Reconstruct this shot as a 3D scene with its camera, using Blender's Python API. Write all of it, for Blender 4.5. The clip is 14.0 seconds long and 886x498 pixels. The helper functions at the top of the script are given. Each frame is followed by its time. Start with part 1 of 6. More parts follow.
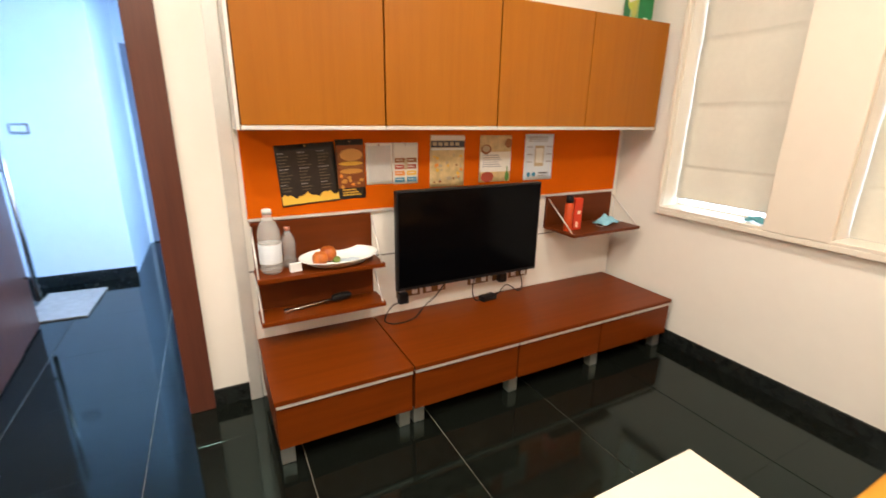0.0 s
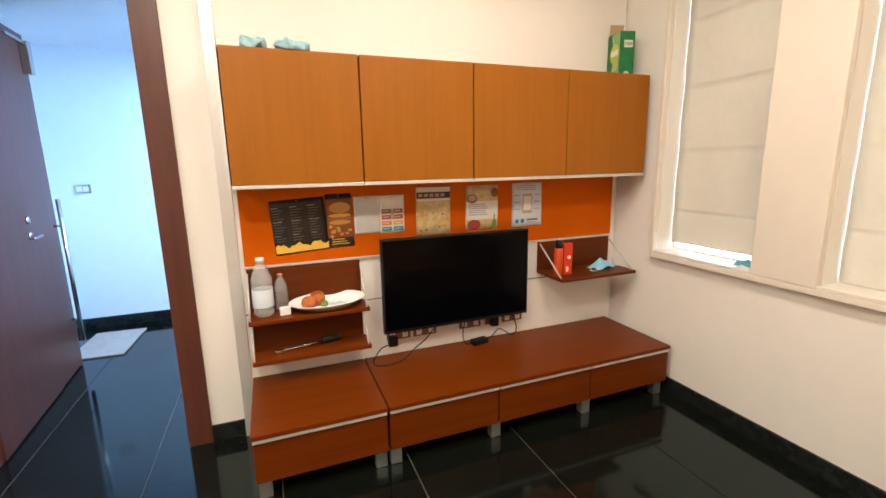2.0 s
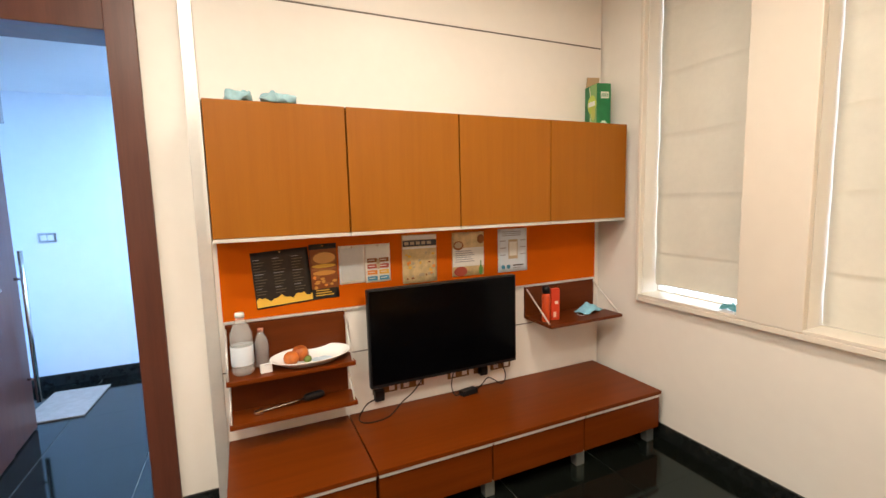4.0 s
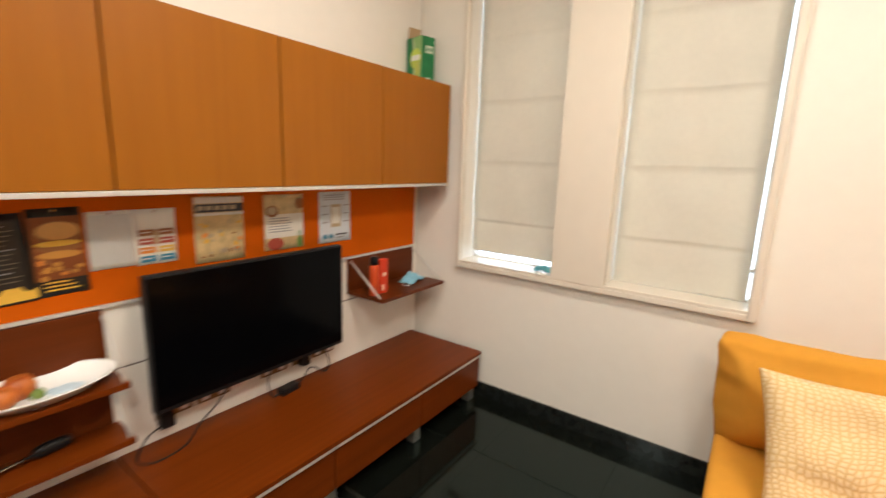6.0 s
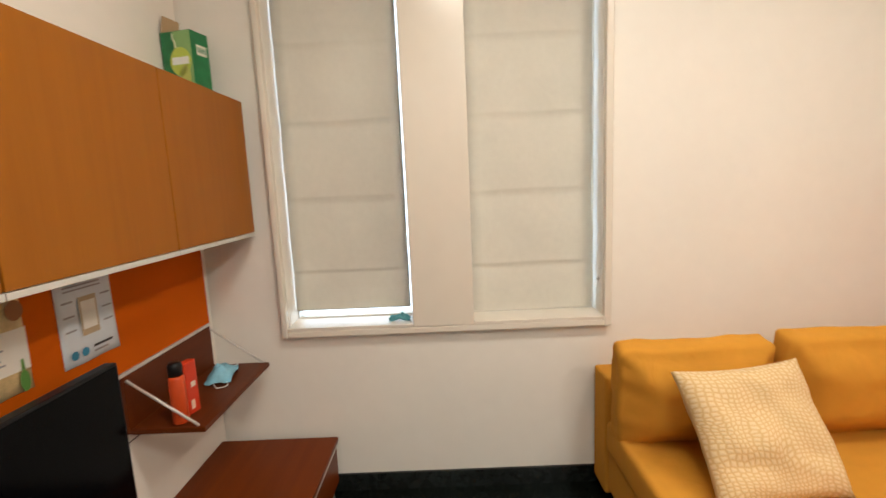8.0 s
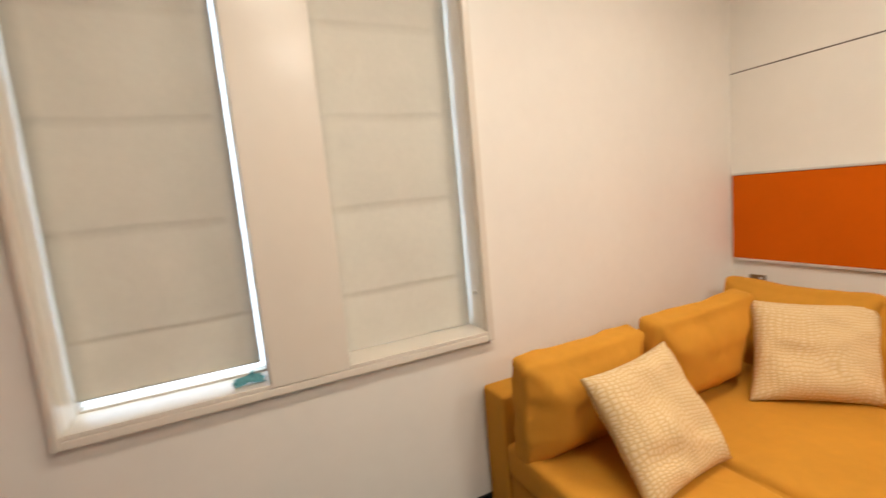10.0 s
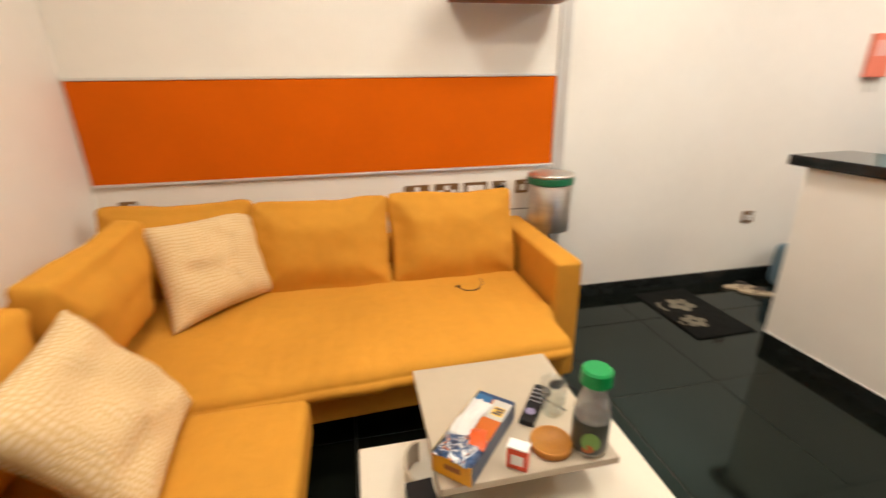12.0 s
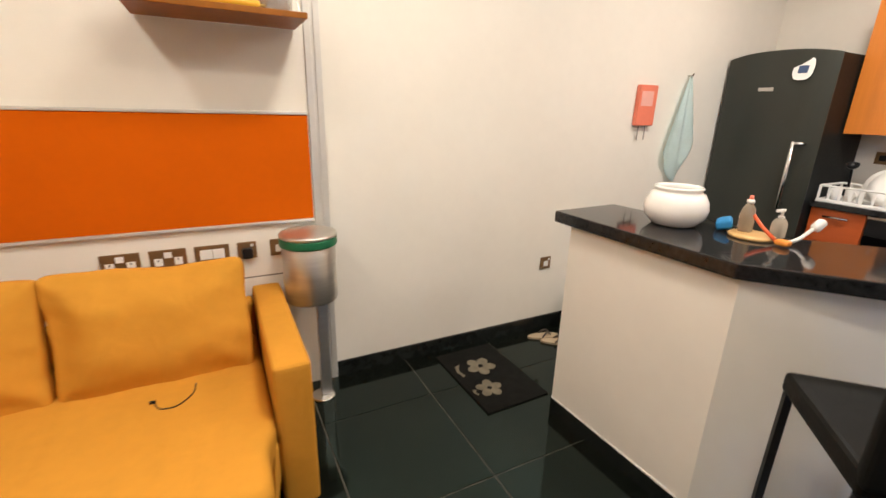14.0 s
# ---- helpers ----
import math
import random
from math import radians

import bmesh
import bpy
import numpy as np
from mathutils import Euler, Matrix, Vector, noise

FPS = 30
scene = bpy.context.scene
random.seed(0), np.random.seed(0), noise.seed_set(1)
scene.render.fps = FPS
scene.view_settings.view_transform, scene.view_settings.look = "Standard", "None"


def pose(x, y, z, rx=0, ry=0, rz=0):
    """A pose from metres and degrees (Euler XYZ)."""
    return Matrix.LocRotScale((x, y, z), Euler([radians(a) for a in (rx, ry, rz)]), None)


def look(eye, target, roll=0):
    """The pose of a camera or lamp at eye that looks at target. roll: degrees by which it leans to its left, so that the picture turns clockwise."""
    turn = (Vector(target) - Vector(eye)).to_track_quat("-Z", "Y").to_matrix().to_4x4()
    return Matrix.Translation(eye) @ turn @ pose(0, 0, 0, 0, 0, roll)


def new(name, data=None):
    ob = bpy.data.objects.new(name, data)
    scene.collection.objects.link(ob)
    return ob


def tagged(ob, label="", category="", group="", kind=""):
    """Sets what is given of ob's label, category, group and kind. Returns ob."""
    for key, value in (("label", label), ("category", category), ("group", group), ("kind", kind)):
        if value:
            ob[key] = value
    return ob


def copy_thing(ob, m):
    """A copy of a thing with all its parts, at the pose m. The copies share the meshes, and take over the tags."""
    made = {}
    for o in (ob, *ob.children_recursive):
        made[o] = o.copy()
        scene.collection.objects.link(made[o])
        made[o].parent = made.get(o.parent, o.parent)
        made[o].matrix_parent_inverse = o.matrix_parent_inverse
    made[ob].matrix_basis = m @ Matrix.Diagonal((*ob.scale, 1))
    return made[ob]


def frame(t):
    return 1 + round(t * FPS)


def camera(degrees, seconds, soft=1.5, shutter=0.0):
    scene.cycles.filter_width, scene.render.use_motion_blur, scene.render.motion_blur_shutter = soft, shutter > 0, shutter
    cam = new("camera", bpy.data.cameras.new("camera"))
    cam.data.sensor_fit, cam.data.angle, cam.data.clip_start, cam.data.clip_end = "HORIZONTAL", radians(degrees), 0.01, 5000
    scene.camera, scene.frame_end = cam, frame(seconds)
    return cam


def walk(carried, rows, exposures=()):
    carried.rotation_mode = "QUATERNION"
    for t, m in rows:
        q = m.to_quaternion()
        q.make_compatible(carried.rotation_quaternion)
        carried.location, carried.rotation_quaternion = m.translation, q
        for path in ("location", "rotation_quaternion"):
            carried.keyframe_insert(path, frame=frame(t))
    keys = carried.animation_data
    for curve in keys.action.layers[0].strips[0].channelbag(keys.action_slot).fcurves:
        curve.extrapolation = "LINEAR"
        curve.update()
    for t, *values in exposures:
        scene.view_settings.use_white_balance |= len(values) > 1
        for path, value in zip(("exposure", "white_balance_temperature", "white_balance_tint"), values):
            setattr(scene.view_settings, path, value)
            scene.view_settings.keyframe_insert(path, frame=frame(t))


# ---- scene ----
from mathutils import bvhtree

cam = camera(90.4, 14.0, soft=1.5, shutter=0.5)
PATH = [
    (0, (0.883, 0.706, 1.438), (1.774, 2.401, 0.86), 0.9),
    (0.5, (1.034, 0.553, 1.455), (1.711, 2.373, 0.976), -0.4),
    (1, (1.142, 0.473, 1.459), (1.794, 2.311, 1.013), -0.8),
    (1.5, (1.157, 0.455, 1.469), (1.829, 2.293, 1.058), -1.1),
    (2, (1.162, 0.452, 1.482), (1.873, 2.281, 1.094), -1.0),
    (2.5, (1.148, 0.455, 1.561), (1.88, 2.296, 1.286), -1.8),
    (2.7, (1.148, 0.469, 1.588), (1.89, 2.313, 1.361), -2.2),
    (5, (1.04, 0.634, 1.51), (2.055, 2.336, 1.244), 0.1),
    (5.5, (0.968, 0.796, 1.523), (2.22, 2.308, 1.14), 0.9),
    (6, (1.072, 1.02, 1.506), (2.678, 2.152, 1.13), 2.0),
    (6.5, (1.19, 1.21, 1.557), (3.013, 1.981, 1.271), 1.3),
    (7, (1.177, 1.45, 1.578), (3.11, 1.906, 1.343), -0.3),
    (7.2, (1.212, 1.501, 1.577), (3.158, 1.892, 1.34), -0.7),
    (9.3, (1.455, 2.039, 1.543), (3.351, 1.463, 1.276), -5.2),
    (9.5, (1.5, 2.019, 1.539), (3.393, 1.417, 1.308), -5.8),
    (10, (1.712, 1.958, 1.543), (3.516, 1.129, 1.301), -5.3),
    (10.5, (1.898, 1.919, 1.551), (3.348, 0.563, 1.308), -2.4),
    (11, (2.015, 1.899, 1.508), (2.917, 0.149, 1.155), 0.0),
    (11.5, (2.043, 1.813, 1.451), (2.319, -0.069, 0.833), -1.1),
    (11.7, (2.078, 1.79, 1.441), (2.107, -0.097, 0.781), -1.7),
    (12, (2.094, 1.753, 1.442), (1.725, -0.088, 0.753), -0.9),
    (12.5, (2.066, 1.747, 1.541), (1.233, 0.048, 0.894), -0.8),
    (13, (1.765, 1.73, 1.559), (0.869, 0.053, 0.938), -1.3),
    (13.5, (1.515, 1.617, 1.523), (0.642, -0.078, 0.918), 0.1),
    (14, (1.293, 1.443, 1.538), (0.416, -0.251, 0.935), 1.5),
]
walk(cam, [(t, look(eye, target, roll)) for t, eye, target, roll in PATH], [
    (0, 0.32, 6500, 10), (1.0, 0.19, 6500, 10), (2.5, 0.11, 6500, 10), (5.0, 0.04, 6500, 10), (6.0, -0.06, 6300, 8.5), (6.5, -0.26, 6250, 8),
    (7.0, -0.36, 6250, 8), (9.5, -0.33, 6350, 10), (10.5, -0.53, 6550, 11), (11.0, -0.56, 6550, 11), (12.0, -0.25, 6450, 10), (12.5, -0.27, 6400, 9.5),
    (14.0, -0.36, 6500, 11)])

# ---- world and light ----
world = bpy.data.worlds.new("world")
scene.world = world
world.use_nodes = True
_wn = world.node_tree.nodes
_sky = _wn.new("ShaderNodeTexSky")
_sky.sky_type = "NISHITA"
_sky.sun_disc = False
_sky.sun_elevation = radians(50)
_sky.sun_rotation = radians(200)
world.node_tree.links.new(_sky.outputs[0], _wn["Background"].inputs[0])
_wn["Background"].inputs[1].default_value = 0.15

CEIL = 3.0
WARM = (1.0, 0.90, 0.765)


def lamp(name, m, power, size, colour, size_y=None):
    d = bpy.data.lights.new(name, "AREA")
    d.energy, d.color = power, colour
    if size_y:
        d.shape, d.size, d.size_y = "RECTANGLE", size, size_y
    else:
        d.shape, d.size = "DISK", size
    ob = new(name, d)
    ob.matrix_world = m
    return ob


COOLER = (1.0, 0.92, 0.82)
DOWNLIGHTS = [(2.2, 1.62, 23, WARM), (2.2, 0.42, 26, WARM), (0.75, 1.30, 31, WARM), (0.5, 0.3, 34, WARM), (-1.6, 0.4, 44, COOLER), (-1.6, 1.9, 32, COOLER)]
for lx, ly, watts, hue in DOWNLIGHTS:
    lamp("downlight_lamp", pose(lx, ly, CEIL - 0.03), watts, 0.30, hue)
# cool light panel of the passage
lamp("passage_lamp", pose(1.36, 4.15, 2.465), 138, 0.6, (0.27, 0.52, 1.0), 1.2)


# ---- materials ----
def material(name, colour, rough=0.5, metal=0.0, var=0.12, scale=6.0, bump=0.0, bump_scale=120.0, stretch=None,
             coat=0.0, ior=1.45, transmission=0.0, tint=None, random_each=0.0, spec=0.5, folds=0.0, gloss=None):
    m = bpy.data.materials.new(name)
    m.use_nodes = True
    nt = m.node_tree
    b = nt.nodes["Principled BSDF"]
    b.inputs["Roughness"].default_value = rough
    b.inputs["Metallic"].default_value = metal
    b.inputs["IOR"].default_value = ior
    b.inputs["Specular IOR Level"].default_value = spec
    b.inputs["Coat Weight"].default_value = coat
    if gloss:
        b.inputs["Specular Tint"].default_value = (*gloss, 1)
    b.inputs["Coat Roughness"].default_value = 0.08
    b.inputs["Transmission Weight"].default_value = transmission
    tc = nt.nodes.new("ShaderNodeTexCoord")
    mp = nt.nodes.new("ShaderNodeMapping")
    nt.links.new(tc.outputs["Object"], mp.inputs["Vector"])
    if stretch:
        mp.inputs["Scale"].default_value = stretch
    n1 = nt.nodes.new("ShaderNodeTexNoise")
    n1.inputs["Scale"].default_value = scale
    n1.inputs["Detail"].default_value = 6
    nt.links.new(mp.outputs["Vector"], n1.inputs["Vector"])
    n2 = nt.nodes.new("ShaderNodeTexNoise")
    n2.inputs["Scale"].default_value = scale * 9
    n2.inputs["Detail"].default_value = 3
    nt.links.new(mp.outputs["Vector"], n2.inputs["Vector"])
    mixf = nt.nodes.new("ShaderNodeMath")
    mixf.operation = "MULTIPLY_ADD"
    nt.links.new(n2.outputs["Fac"], mixf.inputs[0])
    mixf.inputs[1].default_value = 0.4
    nt.links.new(n1.outputs["Fac"], mixf.inputs[2])
    ramp = nt.nodes.new("ShaderNodeValToRGB")
    ramp.color_ramp.elements[0].position, ramp.color_ramp.elements[1].position = 0.45, 0.95
    dark = tuple(c * (1 - var) for c in colour)
    light = tint or tuple(min(1, c * (1 + var)) for c in colour)
    ramp.color_ramp.elements[0].color = (*dark, 1)
    ramp.color_ramp.elements[1].color = (*light, 1)
    nt.links.new(mixf.outputs[0], ramp.inputs["Fac"])
    out = ramp.outputs["Color"]
    if random_each:
        oi = nt.nodes.new("ShaderNodeObjectInfo")
        mr = nt.nodes.new("ShaderNodeMapRange")
        mr.inputs["To Min"].default_value, mr.inputs["To Max"].default_value = 1 - random_each, 1 + random_each
        nt.links.new(oi.outputs["Random"], mr.inputs["Value"])
        hs = nt.nodes.new("ShaderNodeHueSaturation")
        nt.links.new(mr.outputs[0], hs.inputs["Value"])
        nt.links.new(out, hs.inputs["Color"])
        out = hs.outputs["Color"]
    nt.links.new(out, b.inputs["Base Color"])
    rr = nt.nodes.new("ShaderNodeMapRange")
    rr.inputs["To Min"].default_value, rr.inputs["To Max"].default_value = max(0.0, rough * 0.85), min(1, rough * 1.15)
    nt.links.new(n2.outputs["Fac"], rr.inputs["Value"])
    nt.links.new(rr.outputs[0], b.inputs["Roughness"])
    if bump:
        n3 = nt.nodes.new("ShaderNodeTexNoise")
        n3.inputs["Scale"].default_value = bump_scale
        n3.inputs["Detail"].default_value = 4
        nt.links.new(mp.outputs["Vector"], n3.inputs["Vector"])
        bp = nt.nodes.new("ShaderNodeBump")
        bp.inputs["Strength"].default_value = bump
        bp.inputs["Distance"].default_value = 0.004
        nt.links.new(n3.outputs["Fac"], bp.inputs["Height"])
        if folds:
            n4 = nt.nodes.new("ShaderNodeTexNoise")
            n4.inputs["Scale"].default_value = 7.0
            n4.inputs["Detail"].default_value = 3
            n4.inputs["Distortion"].default_value = 1.2
            nt.links.new(mp.outputs["Vector"], n4.inputs["Vector"])
            b2_ = nt.nodes.new("ShaderNodeBump")
            b2_.inputs["Strength"].default_value = folds
            b2_.inputs["Distance"].default_value = 0.03
            nt.links.new(n4.outputs["Fac"], b2_.inputs["Height"])
            nt.links.new(b2_.outputs["Normal"], bp.inputs["Normal"])
        nt.links.new(bp.outputs["Normal"], b.inputs["Normal"])
    return m


def glow(name, colour, strength):
    m = bpy.data.materials.new(name)
    m.use_nodes = True
    b = m.node_tree.nodes["Principled BSDF"]
    b.inputs["Base Color"].default_value = (*colour, 1)
    b.inputs["Emission Color"].default_value = (*colour, 1)
    b.inputs["Emission Strength"].default_value = strength
    return m


def glass(name, colour=(1, 1, 1), rough=0.02, ior=1.45):
    m = bpy.data.materials.new(name)
    m.use_nodes = True
    b = m.node_tree.nodes["Principled BSDF"]
    b.inputs["Base Color"].default_value = (*colour, 1)
    b.inputs["Roughness"].default_value = rough
    b.inputs["IOR"].default_value = ior
    b.inputs["Transmission Weight"].default_value = 1.0
    return m


WALL = material("wall_paint", (0.80, 0.767, 0.70), 0.45, var=0.03, scale=1.6, bump=0.05, bump_scale=260)
# wall finish again for the passage, some of its cool light mixed into the colour
WALL_COOL_LIT = material("passage_cool_lit_paint", (0.78, 0.80, 0.82), 0.5, var=0.03, scale=1.6, bump=0.05, bump_scale=260)
TRIM_M = material("window_trim_paint", (0.71, 0.655, 0.565), 0.24, var=0.03, scale=1.5)
CEIL_M = material("ceiling_paint", (0.82, 0.80, 0.76), 0.7, var=0.02, scale=2)
TILE_M = material("black_granite", (0.0032, 0.0042, 0.0030), 0.08, var=0.35, scale=26, tint=(0.008, 0.0095, 0.0075), random_each=0.12, ior=1.42, gloss=(0.48, 0.86, 0.82))
GROUT_M = material("grout", (0.16, 0.15, 0.12), 0.7, var=0.3, scale=20)
SKIRT_M = material("skirting_granite", (0.012, 0.014, 0.013), 0.18, var=0.4, scale=20)
OAK = material("amber_veneer", (0.285, 0.090, 0.0036), 0.40, var=0.05, scale=2.6, stretch=(10, 10, 0.4), tint=(0.315, 0.105, 0.0046), spec=0.30)
OAK_DARK = material("amber_veneer_edge", (0.26, 0.088, 0.008), 0.45, var=0.12, scale=2.2, stretch=(9, 9, 0.5), spec=0.3)
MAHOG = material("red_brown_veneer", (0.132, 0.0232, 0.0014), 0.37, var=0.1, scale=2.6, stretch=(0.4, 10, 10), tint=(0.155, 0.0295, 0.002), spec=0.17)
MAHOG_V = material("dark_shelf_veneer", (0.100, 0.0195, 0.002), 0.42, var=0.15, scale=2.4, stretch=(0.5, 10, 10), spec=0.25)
DOORWOOD = material("dark_door_veneer", (0.095, 0.030, 0.018), 0.35, var=0.2, scale=2.4, stretch=(8, 8, 0.5))
FELT = material("orange_felt", (0.60, 0.108, 0.0015), 0.95, var=0.06, scale=3, bump=0.3, bump_scale=700, spec=0.1)
ALU = material("brushed_aluminium", (0.66, 0.65, 0.62), 0.35, metal=0.9, var=0.06, scale=8, stretch=(1, 1, 20))
ALU_W = material("pale_aluminium", (0.66, 0.64, 0.60), 0.4, metal=0.4, var=0.05, scale=8)
STEEL = material("stainless_steel", (0.62, 0.60, 0.56), 0.25, metal=1.0, var=0.06, scale=5, stretch=(1, 1, 14))
SATIN = material("satin_steel", (0.60, 0.57, 0.52), 0.40, metal=0.95, var=0.08, scale=6, stretch=(1, 1, 12))
CHROME = material("chrome", (0.8, 0.8, 0.8), 0.08, metal=1.0, var=0.03)
SOFA = material("yellow_sofa_fabric", (0.58, 0.268, 0.034), 0.9, var=0.09, scale=2.5, bump=0.25, bump_scale=420, spec=0.12, folds=0.16)
BLIND = material("blind_fabric", (0.70, 0.67, 0.59), 0.9, var=0.05, scale=4, bump=0.15, bump_scale=500, folds=0.08, spec=0.1)
_bn = BLIND.node_tree
_bp, _bt, _bx = _bn.nodes["Principled BSDF"], _bn.nodes.new("ShaderNodeBsdfTranslucent"), _bn.nodes.new("ShaderNodeMixShader")
_bt.inputs["Color"].default_value = (0.70, 0.66, 0.58, 1)
_bx.inputs[0].default_value = 0.10
_bn.links.new(_bp.outputs[0], _bx.inputs[1])
_bn.links.new(_bt.outputs[0], _bx.inputs[2])
_bn.links.new(_bx.outputs[0], _bn.nodes["Material Output"].inputs["Surface"])
BLACK_PL = material("black_plastic", (0.008, 0.008, 0.009), 0.4, var=0.2, spec=0.3)
SCREEN = material("tv_screen_glass", (0.0015, 0.0015, 0.002), 0.14, var=0.2, spec=0.10)
WHITE_PL = material("white_plastic", (0.82, 0.81, 0.78), 0.35, var=0.03)
WHITE_CER = material("white_ceramic", (0.86, 0.85, 0.82), 0.12, var=0.02, coat=0.4)
TABLE_M = material("cream_laminate", (0.68, 0.62, 0.51), 0.3, var=0.03, scale=3)
TRAY_M = material("beige_tray_laminate", (0.46, 0.39, 0.29), 0.4, var=0.05, scale=3)
GRANITE = material("counter_granite", (0.012, 0.013, 0.013), 0.08, var=0.4, scale=50, tint=(0.026, 0.026, 0.028), ior=1.42)
FRIDGE_M = material("fridge_dark_metal", (0.032, 0.036, 0.030), 0.36, metal=0.2, var=0.05, scale=1.0, coat=0.05)
KITCH = material("orange_kitchen_laminate", (0.62, 0.20, 0.032), 0.3, var=0.08, scale=2.2, stretch=(8, 8, 0.5))
KITCH_LOW = material("red_kitchen_laminate", (0.44, 0.085, 0.018), 0.3, var=0.1, scale=2.2, stretch=(8, 0.6, 8))
LEATHER = material("black_leather", (0.006, 0.006, 0.0055), 0.5, var=0.2, bump=0.25, bump_scale=260, spec=0.14)
PLATE_BR = material("bronze_plate", (0.22, 0.13, 0.06), 0.35, metal=0.4, var=0.15)
GREEN = material("green_plastic", (0.0, 0.26, 0.06), 0.35, var=0.06)
FRIDGE_SIDE = material("fridge_side_paint", (0.010, 0.011, 0.010), 0.5, var=0.1, spec=0.2)
RED = material("red_paint", (0.80, 0.22, 0.14), 0.4, var=0.08)


def thin_clear(name, tint, milk):
    """A thin clear wall: see-through, glossy by Fresnel, with a faint milky body."""
    m = bpy.data.materials.new(name)
    m.use_nodes = True
    nt = m.node_tree
    nt.nodes.remove(nt.nodes["Principled BSDF"])
    tr, gl, df = nt.nodes.new("ShaderNodeBsdfTransparent"), nt.nodes.new("ShaderNodeBsdfGlossy"), nt.nodes.new("ShaderNodeBsdfDiffuse")
    tr.inputs["Color"].default_value = (*tint, 1)
    gl.inputs["Roughness"].default_value = 0.05
    df.inputs["Color"].default_value = (0.8, 0.8, 0.78, 1)
    lw = nt.nodes.new("ShaderNodeLayerWeight")
    lw.inputs["Blend"].default_value = 0.5
    pw_ = nt.nodes.new("ShaderNodeMath")
    pw_.operation = "POWER"
    nt.links.new(lw.outputs["Facing"], pw_.inputs[0])
    pw_.inputs[1].default_value = 3.0
    fr = nt.nodes.new("ShaderNodeMath")
    fr.operation = "MULTIPLY_ADD"
    nt.links.new(pw_.outputs[0], fr.inputs[0])
    fr.inputs[1].default_value, fr.inputs[2].default_value = 0.5, 0.04
    m1_, m2_ = nt.nodes.new("ShaderNodeMixShader"), nt.nodes.new("ShaderNodeMixShader")
    m1_.inputs[0].default_value = milk
    nt.links.new(tr.outputs[0], m1_.inputs[1])
    nt.links.new(df.outputs[0], m1_.inputs[2])
    nt.links.new(fr.outputs[0], m2_.inputs[0])
    nt.links.new(m1_.outputs[0], m2_.inputs[1])
    nt.links.new(gl.outputs[0], m2_.inputs[2])
    nt.links.new(m2_.outputs[0], nt.nodes["Material Output"].inputs["Surface"])
    return m


JAR_M = thin_clear("jar_plastic", (0.97, 0.97, 0.95), 0.16)
CLEAR = thin_clear("clear_plastic", (0.97, 0.98, 0.97), 0.30)
GLASS = thin_clear("clear_glass", (0.95, 0.97, 0.96), 0.04)
PANE = glass("window_glass", (0.95, 0.98, 1.0), 0.0, 1.05)
TEAL = material("pale_teal_cloth", (0.82, 0.95, 0.95), 0.9, var=0.04, scale=9, bump=0.1, bump_scale=300)
MASK_M = material("pale_blue_mask", (0.24, 0.52, 0.66), 0.85, var=0.15)
PALE_FILM = material("pale_blue_film", (0.28, 0.46, 0.50), 0.5, var=0.2, scale=20)
DARK_MAT = material("charcoal_mat_pile", (0.009, 0.009, 0.008), 0.98, var=0.3, scale=20, bump=0.6, bump_scale=300, spec=0.1)
PALE_MAT = material("grey_mat_pile", (0.38, 0.29, 0.23), 0.98, var=0.12, scale=20, bump=0.6, bump_scale=300)
FLOWER_M = material("grey_flower_pile", (0.17, 0.15, 0.11), 0.98, var=0.25, scale=20, bump=0.5, bump_scale=300, spec=0.1)
LIGHT_M = glow("lamp_diffuser", (1.0, 0.9, 0.76), 14.0)
LIGHT_COOL = glow("cool_lamp_diffuser", (0.45, 0.75, 1.0), 6.0)
OUTSIDE = glow("bright_overcast_distance", (0.80, 0.90, 1.0), 3.2)


def plain(name, colour, rough=0.6, metal=0.0):
    return material(name, colour, rough, metal, var=0.06, scale=12)


# ---- mesh helpers ----
def part(name, bm, mat, parent=None, label="", at=None, smooth=False):
    me = bpy.data.meshes.new(name)
    bm.to_mesh(me)
    bm.free()
    me.materials.append(mat)
    if smooth:
        for p in me.polygons:
            p.use_smooth = True
    ob = new(name, me)
    if at is not None:
        ob.matrix_basis = at
    if parent is not None:
        ob.parent = parent
    if label:
        ob["label"] = label
    return ob


def thing(name, label, category, at=None, group="", kind=""):
    ob = new(name)
    ob.empty_display_size = 0.05
    if at is not None:
        ob.matrix_basis = at
    return tagged(ob, label, category, group, kind)


def box(x0, x1, y0, y1, z0, z1, bevel=0.0, seg=2, bm=None):
    own = bmesh.new()
    bmesh.ops.create_cube(own, size=1.0, matrix=Matrix.LocRotScale(
        ((x0 + x1) / 2, (y0 + y1) / 2, (z0 + z1) / 2), None, (x1 - x0, y1 - y0, z1 - z0)))
    if bevel:
        bmesh.ops.bevel(own, geom=own.edges[:], offset=bevel, segments=seg, affect="EDGES", profile=0.6)
    return merge(bm, own)


def merge(bm, own):
    if bm is None:
        return own
    me = bpy.data.meshes.new("tmp")
    own.to_mesh(me)
    own.free()
    bm.from_mesh(me)
    bpy.data.meshes.remove(me)
    return bm


